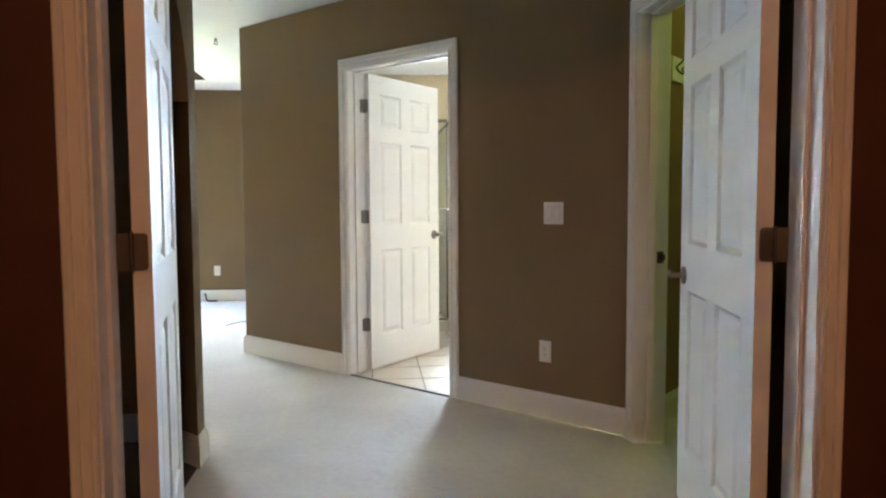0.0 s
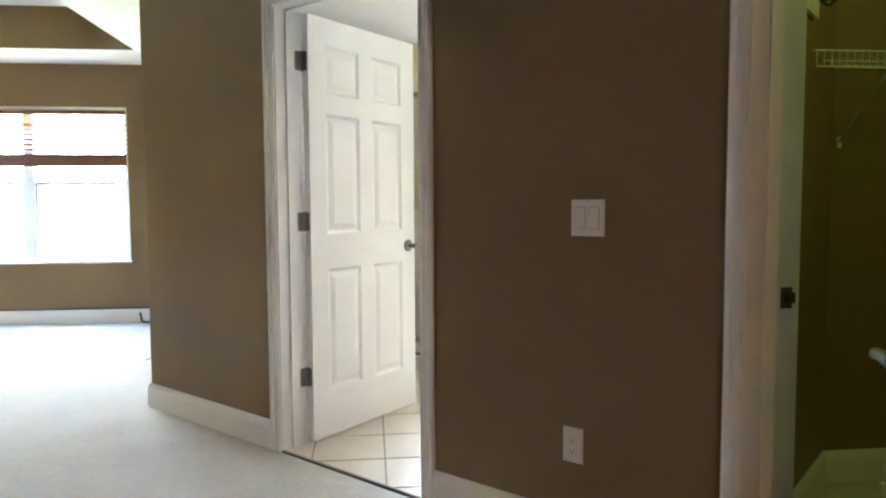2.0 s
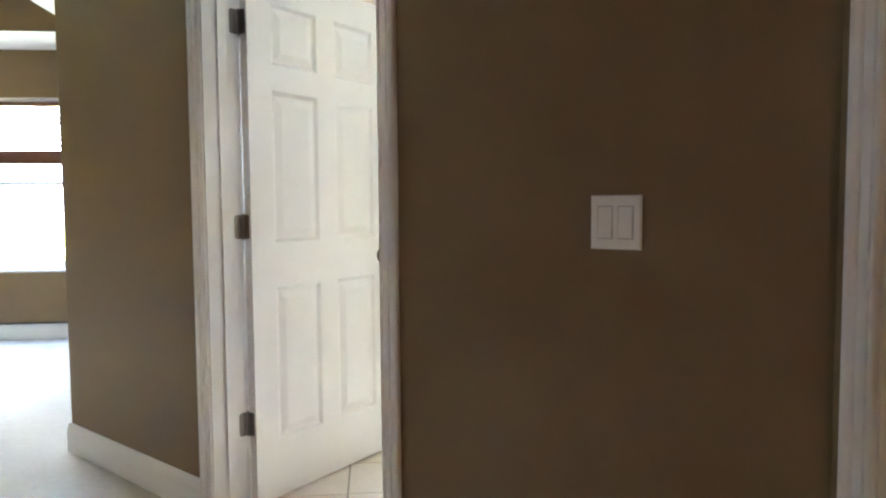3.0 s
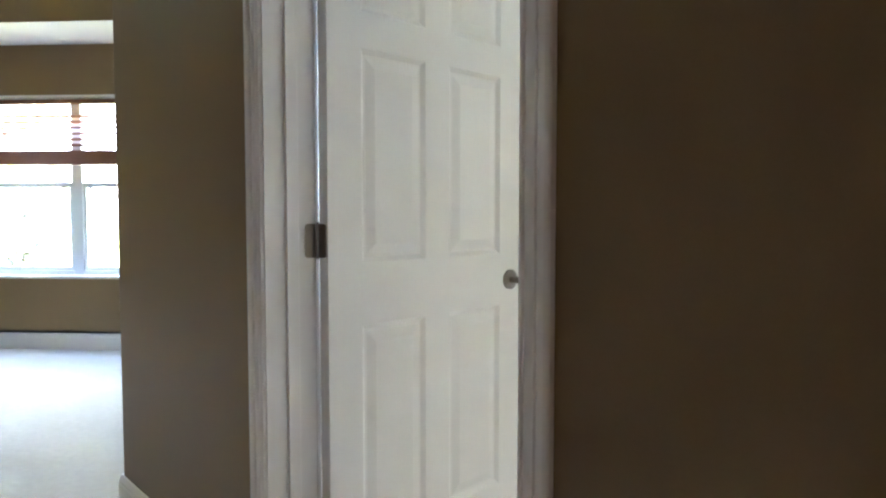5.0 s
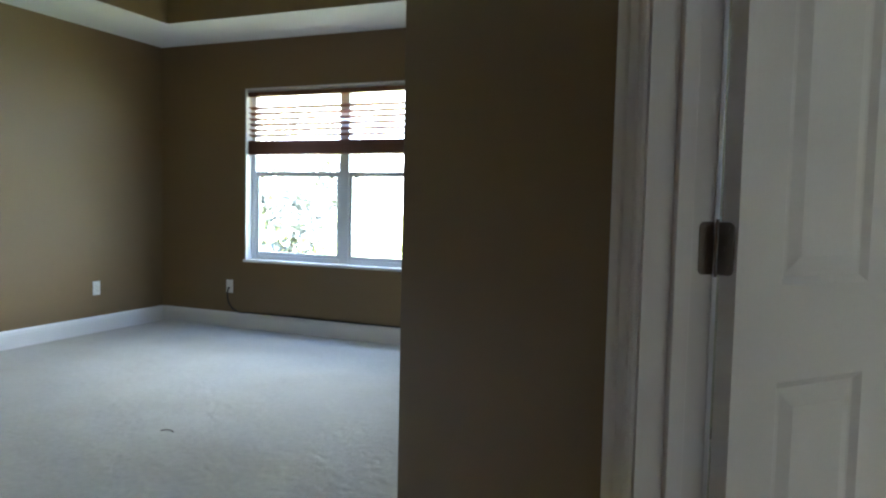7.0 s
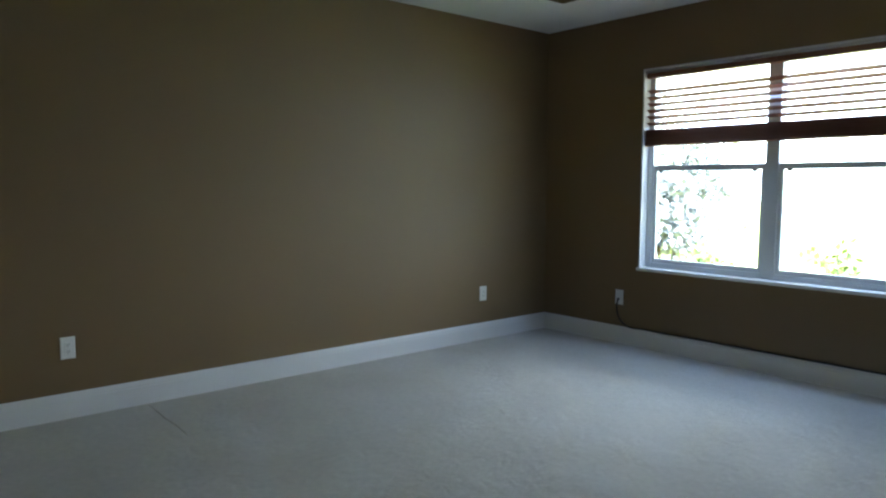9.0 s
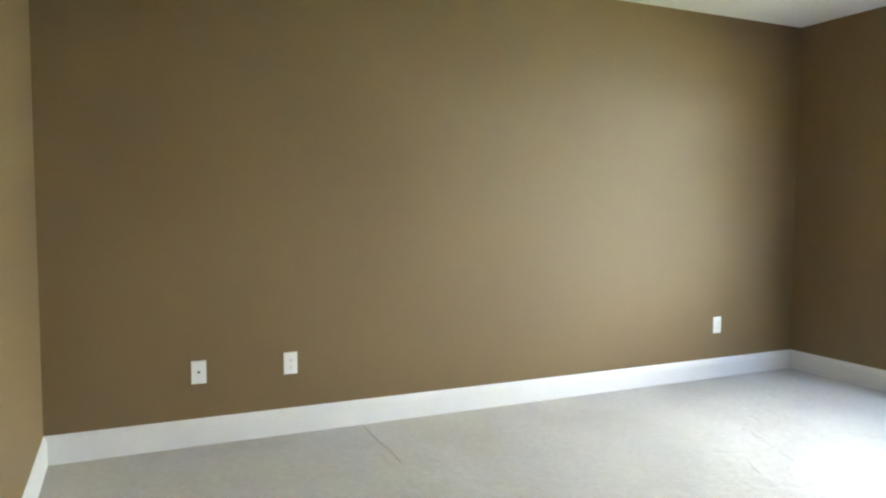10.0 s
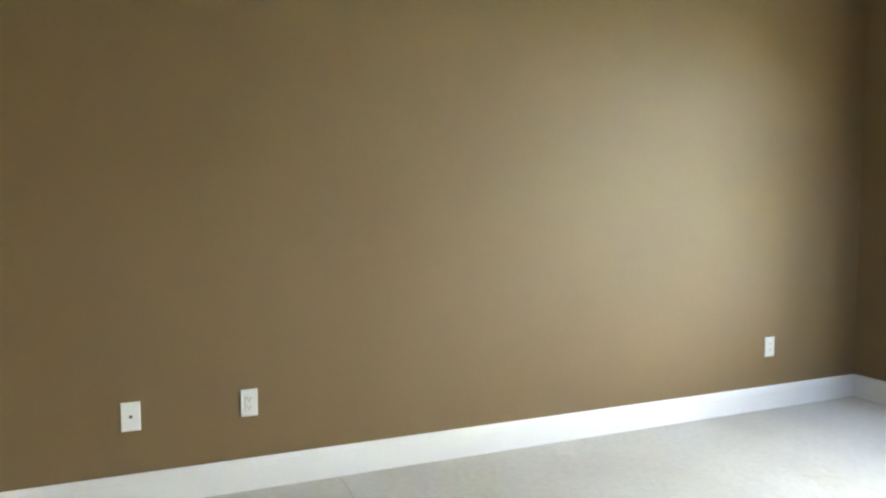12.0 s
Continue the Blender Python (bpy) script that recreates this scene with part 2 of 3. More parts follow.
box(bm, E1 + 0.02, 3.4, YE - 0.128, YE - 0.122, 0, 2.65)
box(bm, E0 - 0.02, E1 + 0.02, YE - 0.128, YE - 0.122, 2.07, 2.65)
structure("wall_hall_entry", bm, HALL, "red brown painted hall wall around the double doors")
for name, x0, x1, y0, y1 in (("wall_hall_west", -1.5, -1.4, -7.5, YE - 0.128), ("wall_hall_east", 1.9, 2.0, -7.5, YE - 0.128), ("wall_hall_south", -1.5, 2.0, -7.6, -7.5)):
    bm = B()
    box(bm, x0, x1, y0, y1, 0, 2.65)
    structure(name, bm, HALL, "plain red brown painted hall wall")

# bathroom shell
BY = 2.60
BX0, BX1, BZ0, BZ1 = 0.965, 1.76, 0.812, 2.12
bm = B()
box(bm, XE + 0.14, BX0, BY, BY + 0.14, 0, 2.65)
box(bm, BX1, 3.4, BY, BY + 0.14, 0, 2.65)
box(bm, BX0, BX1, BY, BY + 0.14, 0, BZ0)
box(bm, BX0, BX1, BY, BY + 0.14, BZ1, 2.65)
box(bm, 3.28, 3.4, -0.6, BY, 0, 2.65)
box(bm, XE + 0.14, XE + 0.16, 0.82, BY, 0, 2.65)
structure("wall_bathroom", bm, BATHW, "ochre painted bathroom walls")
bm = B()
box(bm, -1.20, D0 - 0.02, SA1, SA1 + 0.015, 0, 2.47)
box(bm, D1 + 0.02, 1.97, SA1, SA1 + 0.015, 0, 2.47)
box(bm, D0 - 0.02, D1 + 0.02, SA1, SA1 + 0.015, 2.056, 2.47)
structure("wall_bathroom_diagonal", bm, BATHW, "ochre painted bathroom side of doorway wall", m=MA)

# ---- floors and ceilings ----
bm = B()
prism(bm, [(XL, YN), (XL, YW), (XE, YW), (XE, 0.748), (XC + CT, -1.66), (XC + CT, YE), (E1 + 0.02, YE), (E1 + 0.02, YE - 0.06), (E0 - 0.02, YE - 0.06), (E0 - 0.02, YE), (XP, YE), (XP, PF), (XD, YN)][::-1], -0.05, 0.0)
structure("floor", bm, CARPET, "cream cut pile wall to wall carpet", "carpet")
bm = B()
box(bm, XC + CT, 3.4, YE, -0.6, -0.05, 0.0)
structure("floor_closet", bm, CARPET, "cream cut pile carpet in the closet", "carpet")
bm = B()
box(bm, -2.6, XP - 0.002, YE, -1.2, -0.05, -0.004)
box(bm, -2.6, 3.4, -7.6, YE - 0.06, -0.05, -0.004)
structure("floor_hall", bm, DARKFLOOR, "dark wood hall floor", "floor")

TX0, TX1, TY0, TY1 = -4.14, -1.715, -0.36, 3.08
bm = B()
box(bm, XL, TX0, YN, YW, CEILZ, CEILZ + 0.1)
box(bm, TX1, 3.4, TY0, YW + 0.1, CEILZ, CEILZ + 0.1)
box(bm, TX0, TX1, TY1, YW, CEILZ, CEILZ + 0.1)
box(bm, TX0, TX1, YN, TY0, CEILZ, CEILZ + 0.1)
box(bm, -2.6, 3.4, -7.6, YN, CEILZ, CEILZ + 0.1)
box(bm, TX1, 3.4, YN, TY0, CEILZ, CEILZ + 0.1)
box(bm, TX0 - 0.1, TX1 + 0.1, TY0 - 0.1, TY1 + 0.1, TRAYZ, TRAYZ + 0.1)
structure("ceiling", bm, CEIL, "white textured tray ceiling", "ceiling")
bm = B()
q = 0.004
box(bm, TX0 - 0.1, TX0 + q, TY0 + q, TY1 - q, CEILZ + 0.003, TRAYZ)
box(bm, TX1 - q, TX1 + 0.1, TY0 + q, TY1 - q, CEILZ + 0.003, TRAYZ)
box(bm, TX0 - 0.1, TX1 + 0.1, TY1 - q, TY1 + 0.1, CEILZ + 0.003, TRAYZ)
box(bm, TX0 - 0.1, TX1 + 0.1, TY0 - 0.1, TY0 + q, CEILZ + 0.003, TRAYZ)
structure("trim_tray", bm, WALL, "taupe painted sides of the tray ceiling", "ceiling trim")


def mitred(pts, t):
    """The line pts moved t to its left."""
    out = []
    for i, p in enumerate(pts):
        p = Vector(p)
        ds = [(Vector(pts[j + 1]) - Vector(pts[j])).normalized() for j in (i - 1, i) if 0 <= j < len(pts) - 1]
        ns = [Vector((-d.y, d.x)) for d in ds]
        n = ns[0] if len(ns) == 1 else (ns[0] + ns[1]) / (1 + ns[0].dot(ns[1]))
        out.append(p + n * t)
    return out


BASE = [(0.0, 0.0), (0.015, 0.0), (0.015, 0.100), (0.0125, 0.108), (0.0125, 0.115), (0.008, 0.126), (0.004, 0.135), (0.0, 0.136)]


def baseboard(pts, label="white painted moulded wooden baseboard"):
    bm = B()
    rings = [[bm.verts.new((q.x, q.y, z)) for q in mitred(pts, t + 0.0004)] for t, z in BASE]
    for a, b in zip(rings, rings[1:]):
        for i in range(len(pts) - 1):
            bm.faces.new((a[i], a[i + 1], b[i + 1], b[i]))
    bm.faces.new([r[0] for r in rings])
    bm.faces.new([r[-1] for r in rings][::-1])
    return structure("baseboard", bm, TRIM, label, "baseboard")


def ua(u, s=SA0):
    return (R * (u + s), R * (s - u))


baseboard([(XC, CJ + 0.080), (XC, SA0 / R - XC), ua(D1 + 0.073)])
baseboard([ua(D0 - 0.073), ua(CU), (XE, YW), (XL, YW), (XL, YN), (XD, YN), (XP, PF), (XP, PN), (XP + PN + 1.29, -1.29), (-2.48, -1.29)])
baseboard([(3.28, -0.72), (2.135, -0.72), (1.46, -1.395)])
baseboard([(-2.48, YE), (XP - 0.12, YE)])

# ---- doors ----
CAS = [(0.0, 0.0), (0.0, 0.010), (0.004, 0.014), (0.010, 0.014), (0.013, 0.008), (0.018, 0.008), (0.021, 0.013), (0.044, 0.015), (0.047, 0.010), (0.051, 0.010), (0.054, 0.018), (0.062, 0.023), (0.075, 0.023), (0.082, 0.019), (0.085, 0.014), (0.085, 0.0)]


def casing(parent, u0, u1, h, s, out, mat=TRIM, wide=1.0, thick=1.0):
    """Mitred moulding round an opening in the plane s, standing out on the side of out (+1 or -1)."""
    bm = B()
    rows = [[bm.verts.new(p) for p in ((u0 - w, s + out * t, 0), (u0 - w, s + out * t, h + w), (u1 + w, s + out * t, h + w), (u1 + w, s + out * t, 0))] for w, t in [(a * wide, b * thick) for a, b in CAS]]
    for a, b in zip(rows, rows[1:]):
        for i in range(3):
            bm.faces.new((a[i], a[i + 1], b[i + 1], b[i]))
    return part("casing", bm, mat, parent)


def jambs(parent, u0, u1, h, s0, s1, stop, mat=TRIM, strike=None):
    """Side jambs and head with a door stop between the planes s0 and s1."""
    for a, b in ((u0 - 0.019, u0), (u1, u1 + 0.019)):
        bm = B()
        box(bm, a, b, s0, s1, 0, h + 0.019)
        part("jamb", bm, mat, parent)
    bm = B()
    box(bm, u0, u1, s0, s1, h, h + 0.019)
    part("head_jamb", bm, mat, parent)
    bm = B()
    box(bm, u0, u0 + 0.011, stop - 0.017, stop + 0.017, 0, h, bevel=0.002)
    box(bm, u1 - 0.011, u1, stop - 0.017, stop + 0.017, 0, h, bevel=0.002)
    box(bm, u0 + 0.011, u1 - 0.011, stop - 0.017, stop + 0.017, h - 0.011, h, bevel=0.002)
    part("door_stop", bm, mat, parent)


def lever(leaf, x, z, side, tip, T):
    """A lever handle: round rose, neck and lever on one face (side +1 or -1) of a leaf, lever towards tip."""
    y = side * (T + 0.0003)
    bm = B()
    cyl(bm, (x, y, z), (x, y + side * 0.007, z), 0.033, 28)
    cyl(bm, (x, y + side * 0.007, z), (x, y + side * 0.011, z), 0.030, 28, 0.022)
    cyl(bm, (x, y + side * 0.009, z), (x, y + side * 0.050, z), 0.011, 16)
    handle = part("handle", bm, NICKEL, leaf, "brushed nickel lever handle", smooth=False)
    bm = B()
    n = 9
    rings = []
    for i in range(n):
        f = i / (n - 1)
        cx, cy, r = x + tip * (0.075 * f - 0.012), y + side * (0.050 - 0.010 * f * f), 0.0125 - 0.002 * f
        rings.append([bm.verts.new((cx, cy + r * 0.7 * math.cos(a), z + 0.006 * math.sin(f * 3.1) + r * math.sin(a))) for a in np.linspace(0, 2 * math.pi, 13)[:-1]])
    for a, b in zip(rings, rings[1:]):
        for i in range(12):
            bm.faces.new((a[i], a[(i + 1) % 12], b[(i + 1) % 12], b[i]))
    bm.faces.new(rings[0]), bm.faces.new(rings[-1][::-1])
    part("lever", bm, NICKEL, handle, smooth=True)


def door_leaf(parent, w, m, tip=1, levers=True, T=0.0175, hz=0.917):
    """A six-panel leaf: hinge edge at x = 0, width along x, thickness along y."""
    H, zb, D = 2.018, 0.012, T - 0.0175
    st, mu = 0.112, 0.10
    half = (w - 2 * st - mu) / 2
    cols = [(st, st + half), (st + half + mu, w - st)]
    rowsz = [(0.235, 0.835), (1.005, 1.580), (1.675, 1.905)]
    bm = B()
    xs = [0, cols[0][0], cols[0][1], cols[1][0], cols[1][1], w]
    zs = [zb, rowsz[0][0], rowsz[0][1], rowsz[1][0], rowsz[1][1], rowsz[2][0], rowsz[2][1], zb + H]
    for sd in (1, -1):
        g = {}

        def v(x, z, y):
            k = (round(x, 5), round(z, 5), round(y, 5))
            if k not in g:
                g[k] = bm.verts.new((x, sd * y, z))
            return g[k]
        for i in range(5):
            for j in range(7):
                x0, x1, z0, z1 = xs[i], xs[i + 1], zs[j], zs[j + 1]
                if i in (1, 3) and j in (1, 3, 5):
                    a, d = 0.014, 0.0115 + D
                    o = [(x0, z0), (x1, z0), (x1, z1), (x0, z1)]
                    q = [(x0 + a, z0 + a), (x1 - a, z0 + a), (x1 - a, z1 - a), (x0 + a, z1 - a)]
                    for k in range(4):
                        l = (k + 1) % 4
                        bm.faces.new((v(*o[k], T), v(*o[l], T), v(*q[l], d - 0.004), v(*q[k], d - 0.004)))
                    bm.faces.new([v(*p, d - 0.004) for p in q])
                else:
                    bm.faces.new((v(x0, z0, T), v(x1, z0, T), v(x1, z1, T), v(x0, z1, T)))
    for pts in (((0, zb), (w, zb)), ((w, zb), (w, zb + H)), ((w, zb + H), (0, zb + H)), ((0, zb + H), (0, zb))):
        (xa, za), (xb, zc) = pts
        bm.faces.new([bm.verts.new(p) for p in ((xa, -T, za), (xb, -T, zc), (xb, T, zc), (xa, T, za))])
    bmesh.ops.remove_doubles(bm, verts=bm.verts, dist=0.00002)
    leaf = part("leaf", bm, DOOR, parent, "white painted six-panel door leaf", m)
    for (x0, x1) in cols:
        for (z0, z1) in rowsz:
            bm = B()
            e, f = 0.022, 0.050
            for sd in (1, -1):
                lo = [bm.verts.new((x, sd * (0.0076 + D), z)) for x, z in ((x0 + e, z0 + e), (x1 - e, z0 + e), (x1 - e, z1 - e), (x0 + e, z1 - e))]
                hi = [bm.verts.new((x, sd * (0.0150 + D), z)) for x, z in ((x0 + f, z0 + f), (x1 - f, z0 + f), (x1 - f, z1 - f), (x0 + f, z1 - f))]
                bm.faces.new(hi)
                for k in range(4):
                    bm.faces.new((lo[k], lo[(k + 1) % 4], hi[(k + 1) % 4], hi[k]))
            part("panel", bm, DOOR, leaf)
    if levers:
        for sd in (1, -1):
            lever(leaf, w - 0.062, hz, sd, tip, T)
        bm = B()
        box(bm, w - 0.0005, w + 0.0015, -0.0125, 0.0125, hz - 0.029, hz + 0.029)
        part("latch_plate", bm, NICKEL, leaf)
    return leaf


def hinges(parent, m, mat, zs=(0.325, 1.068, 1.815), a0=0.0, a1=90.0):
    """Butt hinges at the pin line of m: one plate towards angle a0, the other towards a1."""
    for z in zs:
        bm = B()
        for k in range(5):
            cyl(bm, (0, 0, z - 0.0445 + 0.0178 * k), (0, 0, z - 0.0445 + 0.0178 * k + 0.0170), 0.0068, 12)
        cyl(bm, (0, 0, z - 0.049), (0, 0, z + 0.049), 0.0048, 10)
        for a in (a0, a1):
            turn = Matrix.Rotation(radians(a), 3, "Z")
            rim = [(0.004, -0.0445), (0.027, -0.0445)]
            rim += [(0.027 + 0.010 * math.sin(q), -0.0345 - 0.010 * math.cos(q)) for q in np.linspace(0, math.pi / 2, 5)[1:]]
            rim += [(x, -zz) for x, zz in rim[::-1]]
            g = [[bm.verts.new((x, y, z + zz)) for x, zz in rim] for y in (-0.0016, 0.0016)]
            bm.faces.new(g[0]), bm.faces.new(g[1][::-1])
            for i in range(len(rim)):
                j = (i + 1) % len(rim)
                bm.faces.new((g[0][i], g[0][j], g[1][j], g[1][i]))
            bmesh.ops.rotate(bm, verts=g[0] + g[1], cent=(0, 0, 0), matrix=turn)
            for dz, x in ((-0.032, 0.026), (0.0, 0.018), (0.032, 0.026)):
                h = cyl(bm, (x, -0.0024, z + dz), (x, 0.0024, z + dz), 0.0036, 8)
                bmesh.ops.rotate(bm, verts=h, cent=(0, 0, 0), matrix=turn)
        part("hinge", bm, mat, parent, "dark metal butt hinge", m)


def strike(parent, m):
    bm = B()
    box(bm, -0.016, 0.016, -0.0015, 0.0015, -0.028, 0.028, bevel=0.0008)
    box(bm, 0.016, 0.024, -0.004, 0.0012, -0.014, 0.014)
    plate = part("strike_plate", bm, BRONZE, parent, "dark metal strike plate", m)
    bm = B()
    box(bm, -0.007, 0.007, -0.0022, 0.0022, -0.013, 0.013)
    part("latch_hole", bm, SLOT, plate)


def doorway(name, label, m):
    d = tagged(new(name), label, "door", kind="structure")
    d.matrix_world = m
    return d


# bathroom door, standing open into the bathroom
d1 = doorway("door_1", "white six-panel bathroom door standing open", MA)
jambs(d1, D0, D1, DH, SA0, SA1 + 0.016, SA1 - 0.055)
casing(d1, D0 - 0.006, D1 + 0.006, DH + 0.006, SA0, -1, wide=0.79, thick=0.75)
casing(d1, D0 + 0.003, D1 + 0.006, DH + 0.006, SA1 + 0.015, 1)
door_leaf(d1, 0.803, pose(D0, 0.010, 0, 0, 0, 94.2) @ pose(0.003, -0.0255, 0), tip=1)
hinges(d1, pose(D0 + 0.0005, 0.010, 0), NICKEL, a0=-90.0, a1=4.2)
strike(d1, pose(D1 - 0.001, SA1 - 0.02, 0.917, 0, 0, 90))

# closet doorway
MC = Matrix(((0, -1, 0, XC), (1, 0, 0, 0), (0, 0, 1, 0), (0, 0, 0, 1)))  # u along +y, s towards -x
d2 = doorway("door_2", "white painted closet door frame", MC)
jambs(d2, CJ - 0.77, CJ, 2.034, -CT, 0.0, -0.065)
casing(d2, CJ - 0.776, CJ + 0.006, 2.040, 0.0, 1, wide=0.82)
casing(d2, CJ - 0.776, CJ + 0.006, 2.040, -CT, -1, wide=0.82)
strike(d2, pose(CJ - 0.001, -0.113, 0.897, 0, 0, -90))

# double entry doors, both leaves standing open into the room
ME = Matrix(((1, 0, 0, 0), (0, 1, 0, YE), (0, 0, 1, 0), (0, 0, 0, 1)))
d3 = doorway("door_3", "white six-panel double doors standing open", ME)
jambs(d3, E0, E1, 2.050, -0.128, 0.0, -0.060)
casing(d3, E0 - 0.006, E1 + 0.006, 2.056, -0.128, -1, wide=0.72)
casing(d3, E0 - 0.006, E1 + 0.006, 2.056, 0.0, 1)
LW = 0.828
LEFT_TURN, RIGHT_TURN = 101.3, 78.5
door_leaf(d3, LW, pose(E0 + 0.030, 0.012, 0, 0, 0, LEFT_TURN) @ pose(0.008, -0.0228, 0), levers=False, T=0.0222)
door_leaf(d3, LW, pose(E1 - 0.030, 0.012, 0, 0, 0, RIGHT_TURN) @ pose(0.008, 0.0228, 0), T=0.0222, hz=0.886)
hinges(d3, pose(E0 + 0.030, 0.012, 0), BRONZE, (0.31, 1.048, 1.80), a0=-155, a1=LEFT_TURN - 90)
hinges(d3, pose(E1 - 0.030, 0.012, 0), BRONZE, (0.31, 1.048, 1.80), a0=-25, a1=RIGHT_TURN + 90)

# threshold between carpet and tile
bm = B()
box(bm, D0, D1, SA0 - 0.004, SA0 + 0.009, -0.02, 0.006, bevel=0.002)
structure("trim_threshold", bm, NICKEL, "thin metal threshold strip between carpet and tile", "threshold", m=MA)

# ---- window ----
win = tagged(new("window_1"), "white vinyl double window overlooking bright trees", "window", kind="structure")
win.matrix_world = pose(0, YW, 0)
FY0, FY1 = 0.075, 0.150
XM = (WX0 + WX1) / 2
LN = 0.012
for a, b, c, d in ((WX0 - 0.001, WX0 + LN, WZ0, WZ1), (WX1 - LN, WX1 + 0.001, WZ0, WZ1)):
    bm = B()
    box(bm, a, b, -0.001, 0.16, c, d)
    part("reveal", bm, TRIM, win)
bm = B()
box(bm, WX0 + LN, WX1 - LN, -0.001, 0.16, WZ1 - LN, WZ1 + 0.001)
part("reveal", bm, TRIM, win)
bm = B()
box(bm, WX0 - 0.008, WX1 + 0.008, -0.022, 0.16, WZ0 - 0.012, WZ0 + 0.012, bevel=0.004)
part("window_sill", bm, TRIM, win, "white marble window sill")
for a, b, c, d in ((WX0 + LN, WX0 + 0.055, WZ0 + 0.012, WZ1 - LN), (WX1 - 0.055, WX1 - LN, WZ0 + 0.012, WZ1 - LN), (XM - 0.045, XM + 0.045, WZ0 + 0.012, WZ1 - LN),
                   (WX0 + 0.055, XM - 0.045, WZ0 + 0.012, WZ0 + 0.05), (XM + 0.045, WX1 - 0.055, WZ0 + 0.012, WZ0 + 0.05),
                   (WX0 + 0.055, XM - 0.045, WZ1 - 0.055, WZ1 - LN), (XM + 0.045, WX1 - 0.055, WZ1 - 0.055, WZ1 - LN)):
    bm = B()
    box(bm, a, b, FY0, FY1, c, d, bevel=0.004)
    part("window_frame", bm, VINYL, win)
MR = 1.360
for a, b in ((WX0 + 0.055, XM - 0.045), (XM + 0.045, WX1 - 0.055)):
    bm = B()
    box(bm, a, b, 0.080, 0.112, MR - 0.020, MR + 0.020, bevel=0.003)
    box(bm, a, a + 0.028, 0.084, 0.112, WZ0 + 0.05, MR - 0.02, bevel=0.003)
    box(bm, b - 0.028, b, 0.084, 0.112, WZ0 + 0.05, MR - 0.02, bevel=0.003)
    box(bm, a + 0.028, b - 0.028, 0.084, 0.112, WZ0 + 0.05, WZ0 + 0.080, bevel=0.003)
    sash = part("sash", bm, VINYL, win)
    for x in (a + 0.07, b - 0.07):
        bm = B()
        box(bm, x - 0.016, x + 0.016, 0.072, 0.086, MR - 0.034, MR - 0.018, bevel=0.002)
        part("sash_latch", bm, BRONZE, sash)
    for z0, z1, y in ((WZ0 + 0.08, MR - 0.02, 0.098), (MR + 0.02, WZ1 - 0.055, 0.130)):
        bm = B()
        box(bm, a + 0.005, b - 0.005, y, y + 0.004, z0, z1)
        pane = part("pane", bm, GLASS, win)
        pane.visible_shadow = False


def slat_mesh(name, length, mat, parent, m, width=0.050):
    bm = B()
    n = 6
    top = []
    for i in range(n + 1):
        f = i / n - 0.5
        top.append([bm.verts.new((sx * length / 2, f * width, 0.004 - 0.012 * f * f * 4 * 0.35 + dz)) for sx in (-1, 1) for dz in (0.0, -0.0028)])
    for a, b in zip(top, top[1:]):
        bm.faces.new((a[0], a[2], b[2], b[0])), bm.faces.new((a[1], b[1], b[3], a[3]))
        bm.faces.new((a[0], b[0], b[1], a[1])), bm.faces.new((a[2], a[3], b[3], b[2]))
    bm.faces.new((top[0][0], top[0][1], top[0][3], top[0][2])), bm.faces.new((top[-1][0], top[-1][2], top[-1][3], top[-1][1]))
    return part(name, bm, mat, parent, m=m)


def blind(label, x0, x1, ztop, zbot, y, nslat, stack, cords, tilt=0.0):
    """A wooden slat blind hung in an opening, drawn up to zbot; stack: height of the gathered slats."""
    bl = tagged(new("window_blind"), label, "blind")
    bl.matrix_world = pose((x0 + x1) / 2, y, zbot)
    h, L = ztop - zbot, x1 - x0
    bm = B()
    box(bm, -L / 2, L / 2, -0.028, 0.028, h - 0.038, h, bevel=0.003)
    part("headrail", bm, WOODB, bl)
    bm = B()
    box(bm, -L / 2, L / 2, -0.026, 0.026, 0.0, 0.020, bevel=0.004)
    part("bottom_rail", bm, WOODB, bl)
    first, z = None, 0.020
    while z < stack:
        z += 0.0042
        m = pose(random.uniform(-0.002, 0.002), random.uniform(-0.002, 0.002), z - 0.003)
        if first is None:
            first = slat_mesh("slat", L - 0.006, WOODB, bl, m)
        else:
            o = new("slat", first.data)
            o.parent, o.matrix_basis = bl, m
    step = min(0.047, (h - 0.05 - stack) / (nslat + 1.6))
    for i in range(nslat):
        o = new("slat", first.data)
        o.parent, o.matrix_basis = bl, pose(random.uniform(-0.002, 0.002), 0, stack + step * (i + 1), tilt + random.uniform(-1.5, 1.5))
    for c in cords:
        bm = B()
        for dy in (-0.027, 0.027):
            box(bm, c - 0.001, c + 0.001, dy - 0.0008, dy + 0.0008, 0.01, h - 0.03)
        part("ladder_cord", bm, WOODB, bl)
    return bl


blind("brown wooden slat blind drawn halfway up in window", WX0 + 0.018, WX1 - 0.018, WZ1 - 0.030, 1.522, YW + 0.040, 6, 0.118, (-0.78, -0.28, 0.28, 0.78), tilt=-22)

# ---- wall plates ----


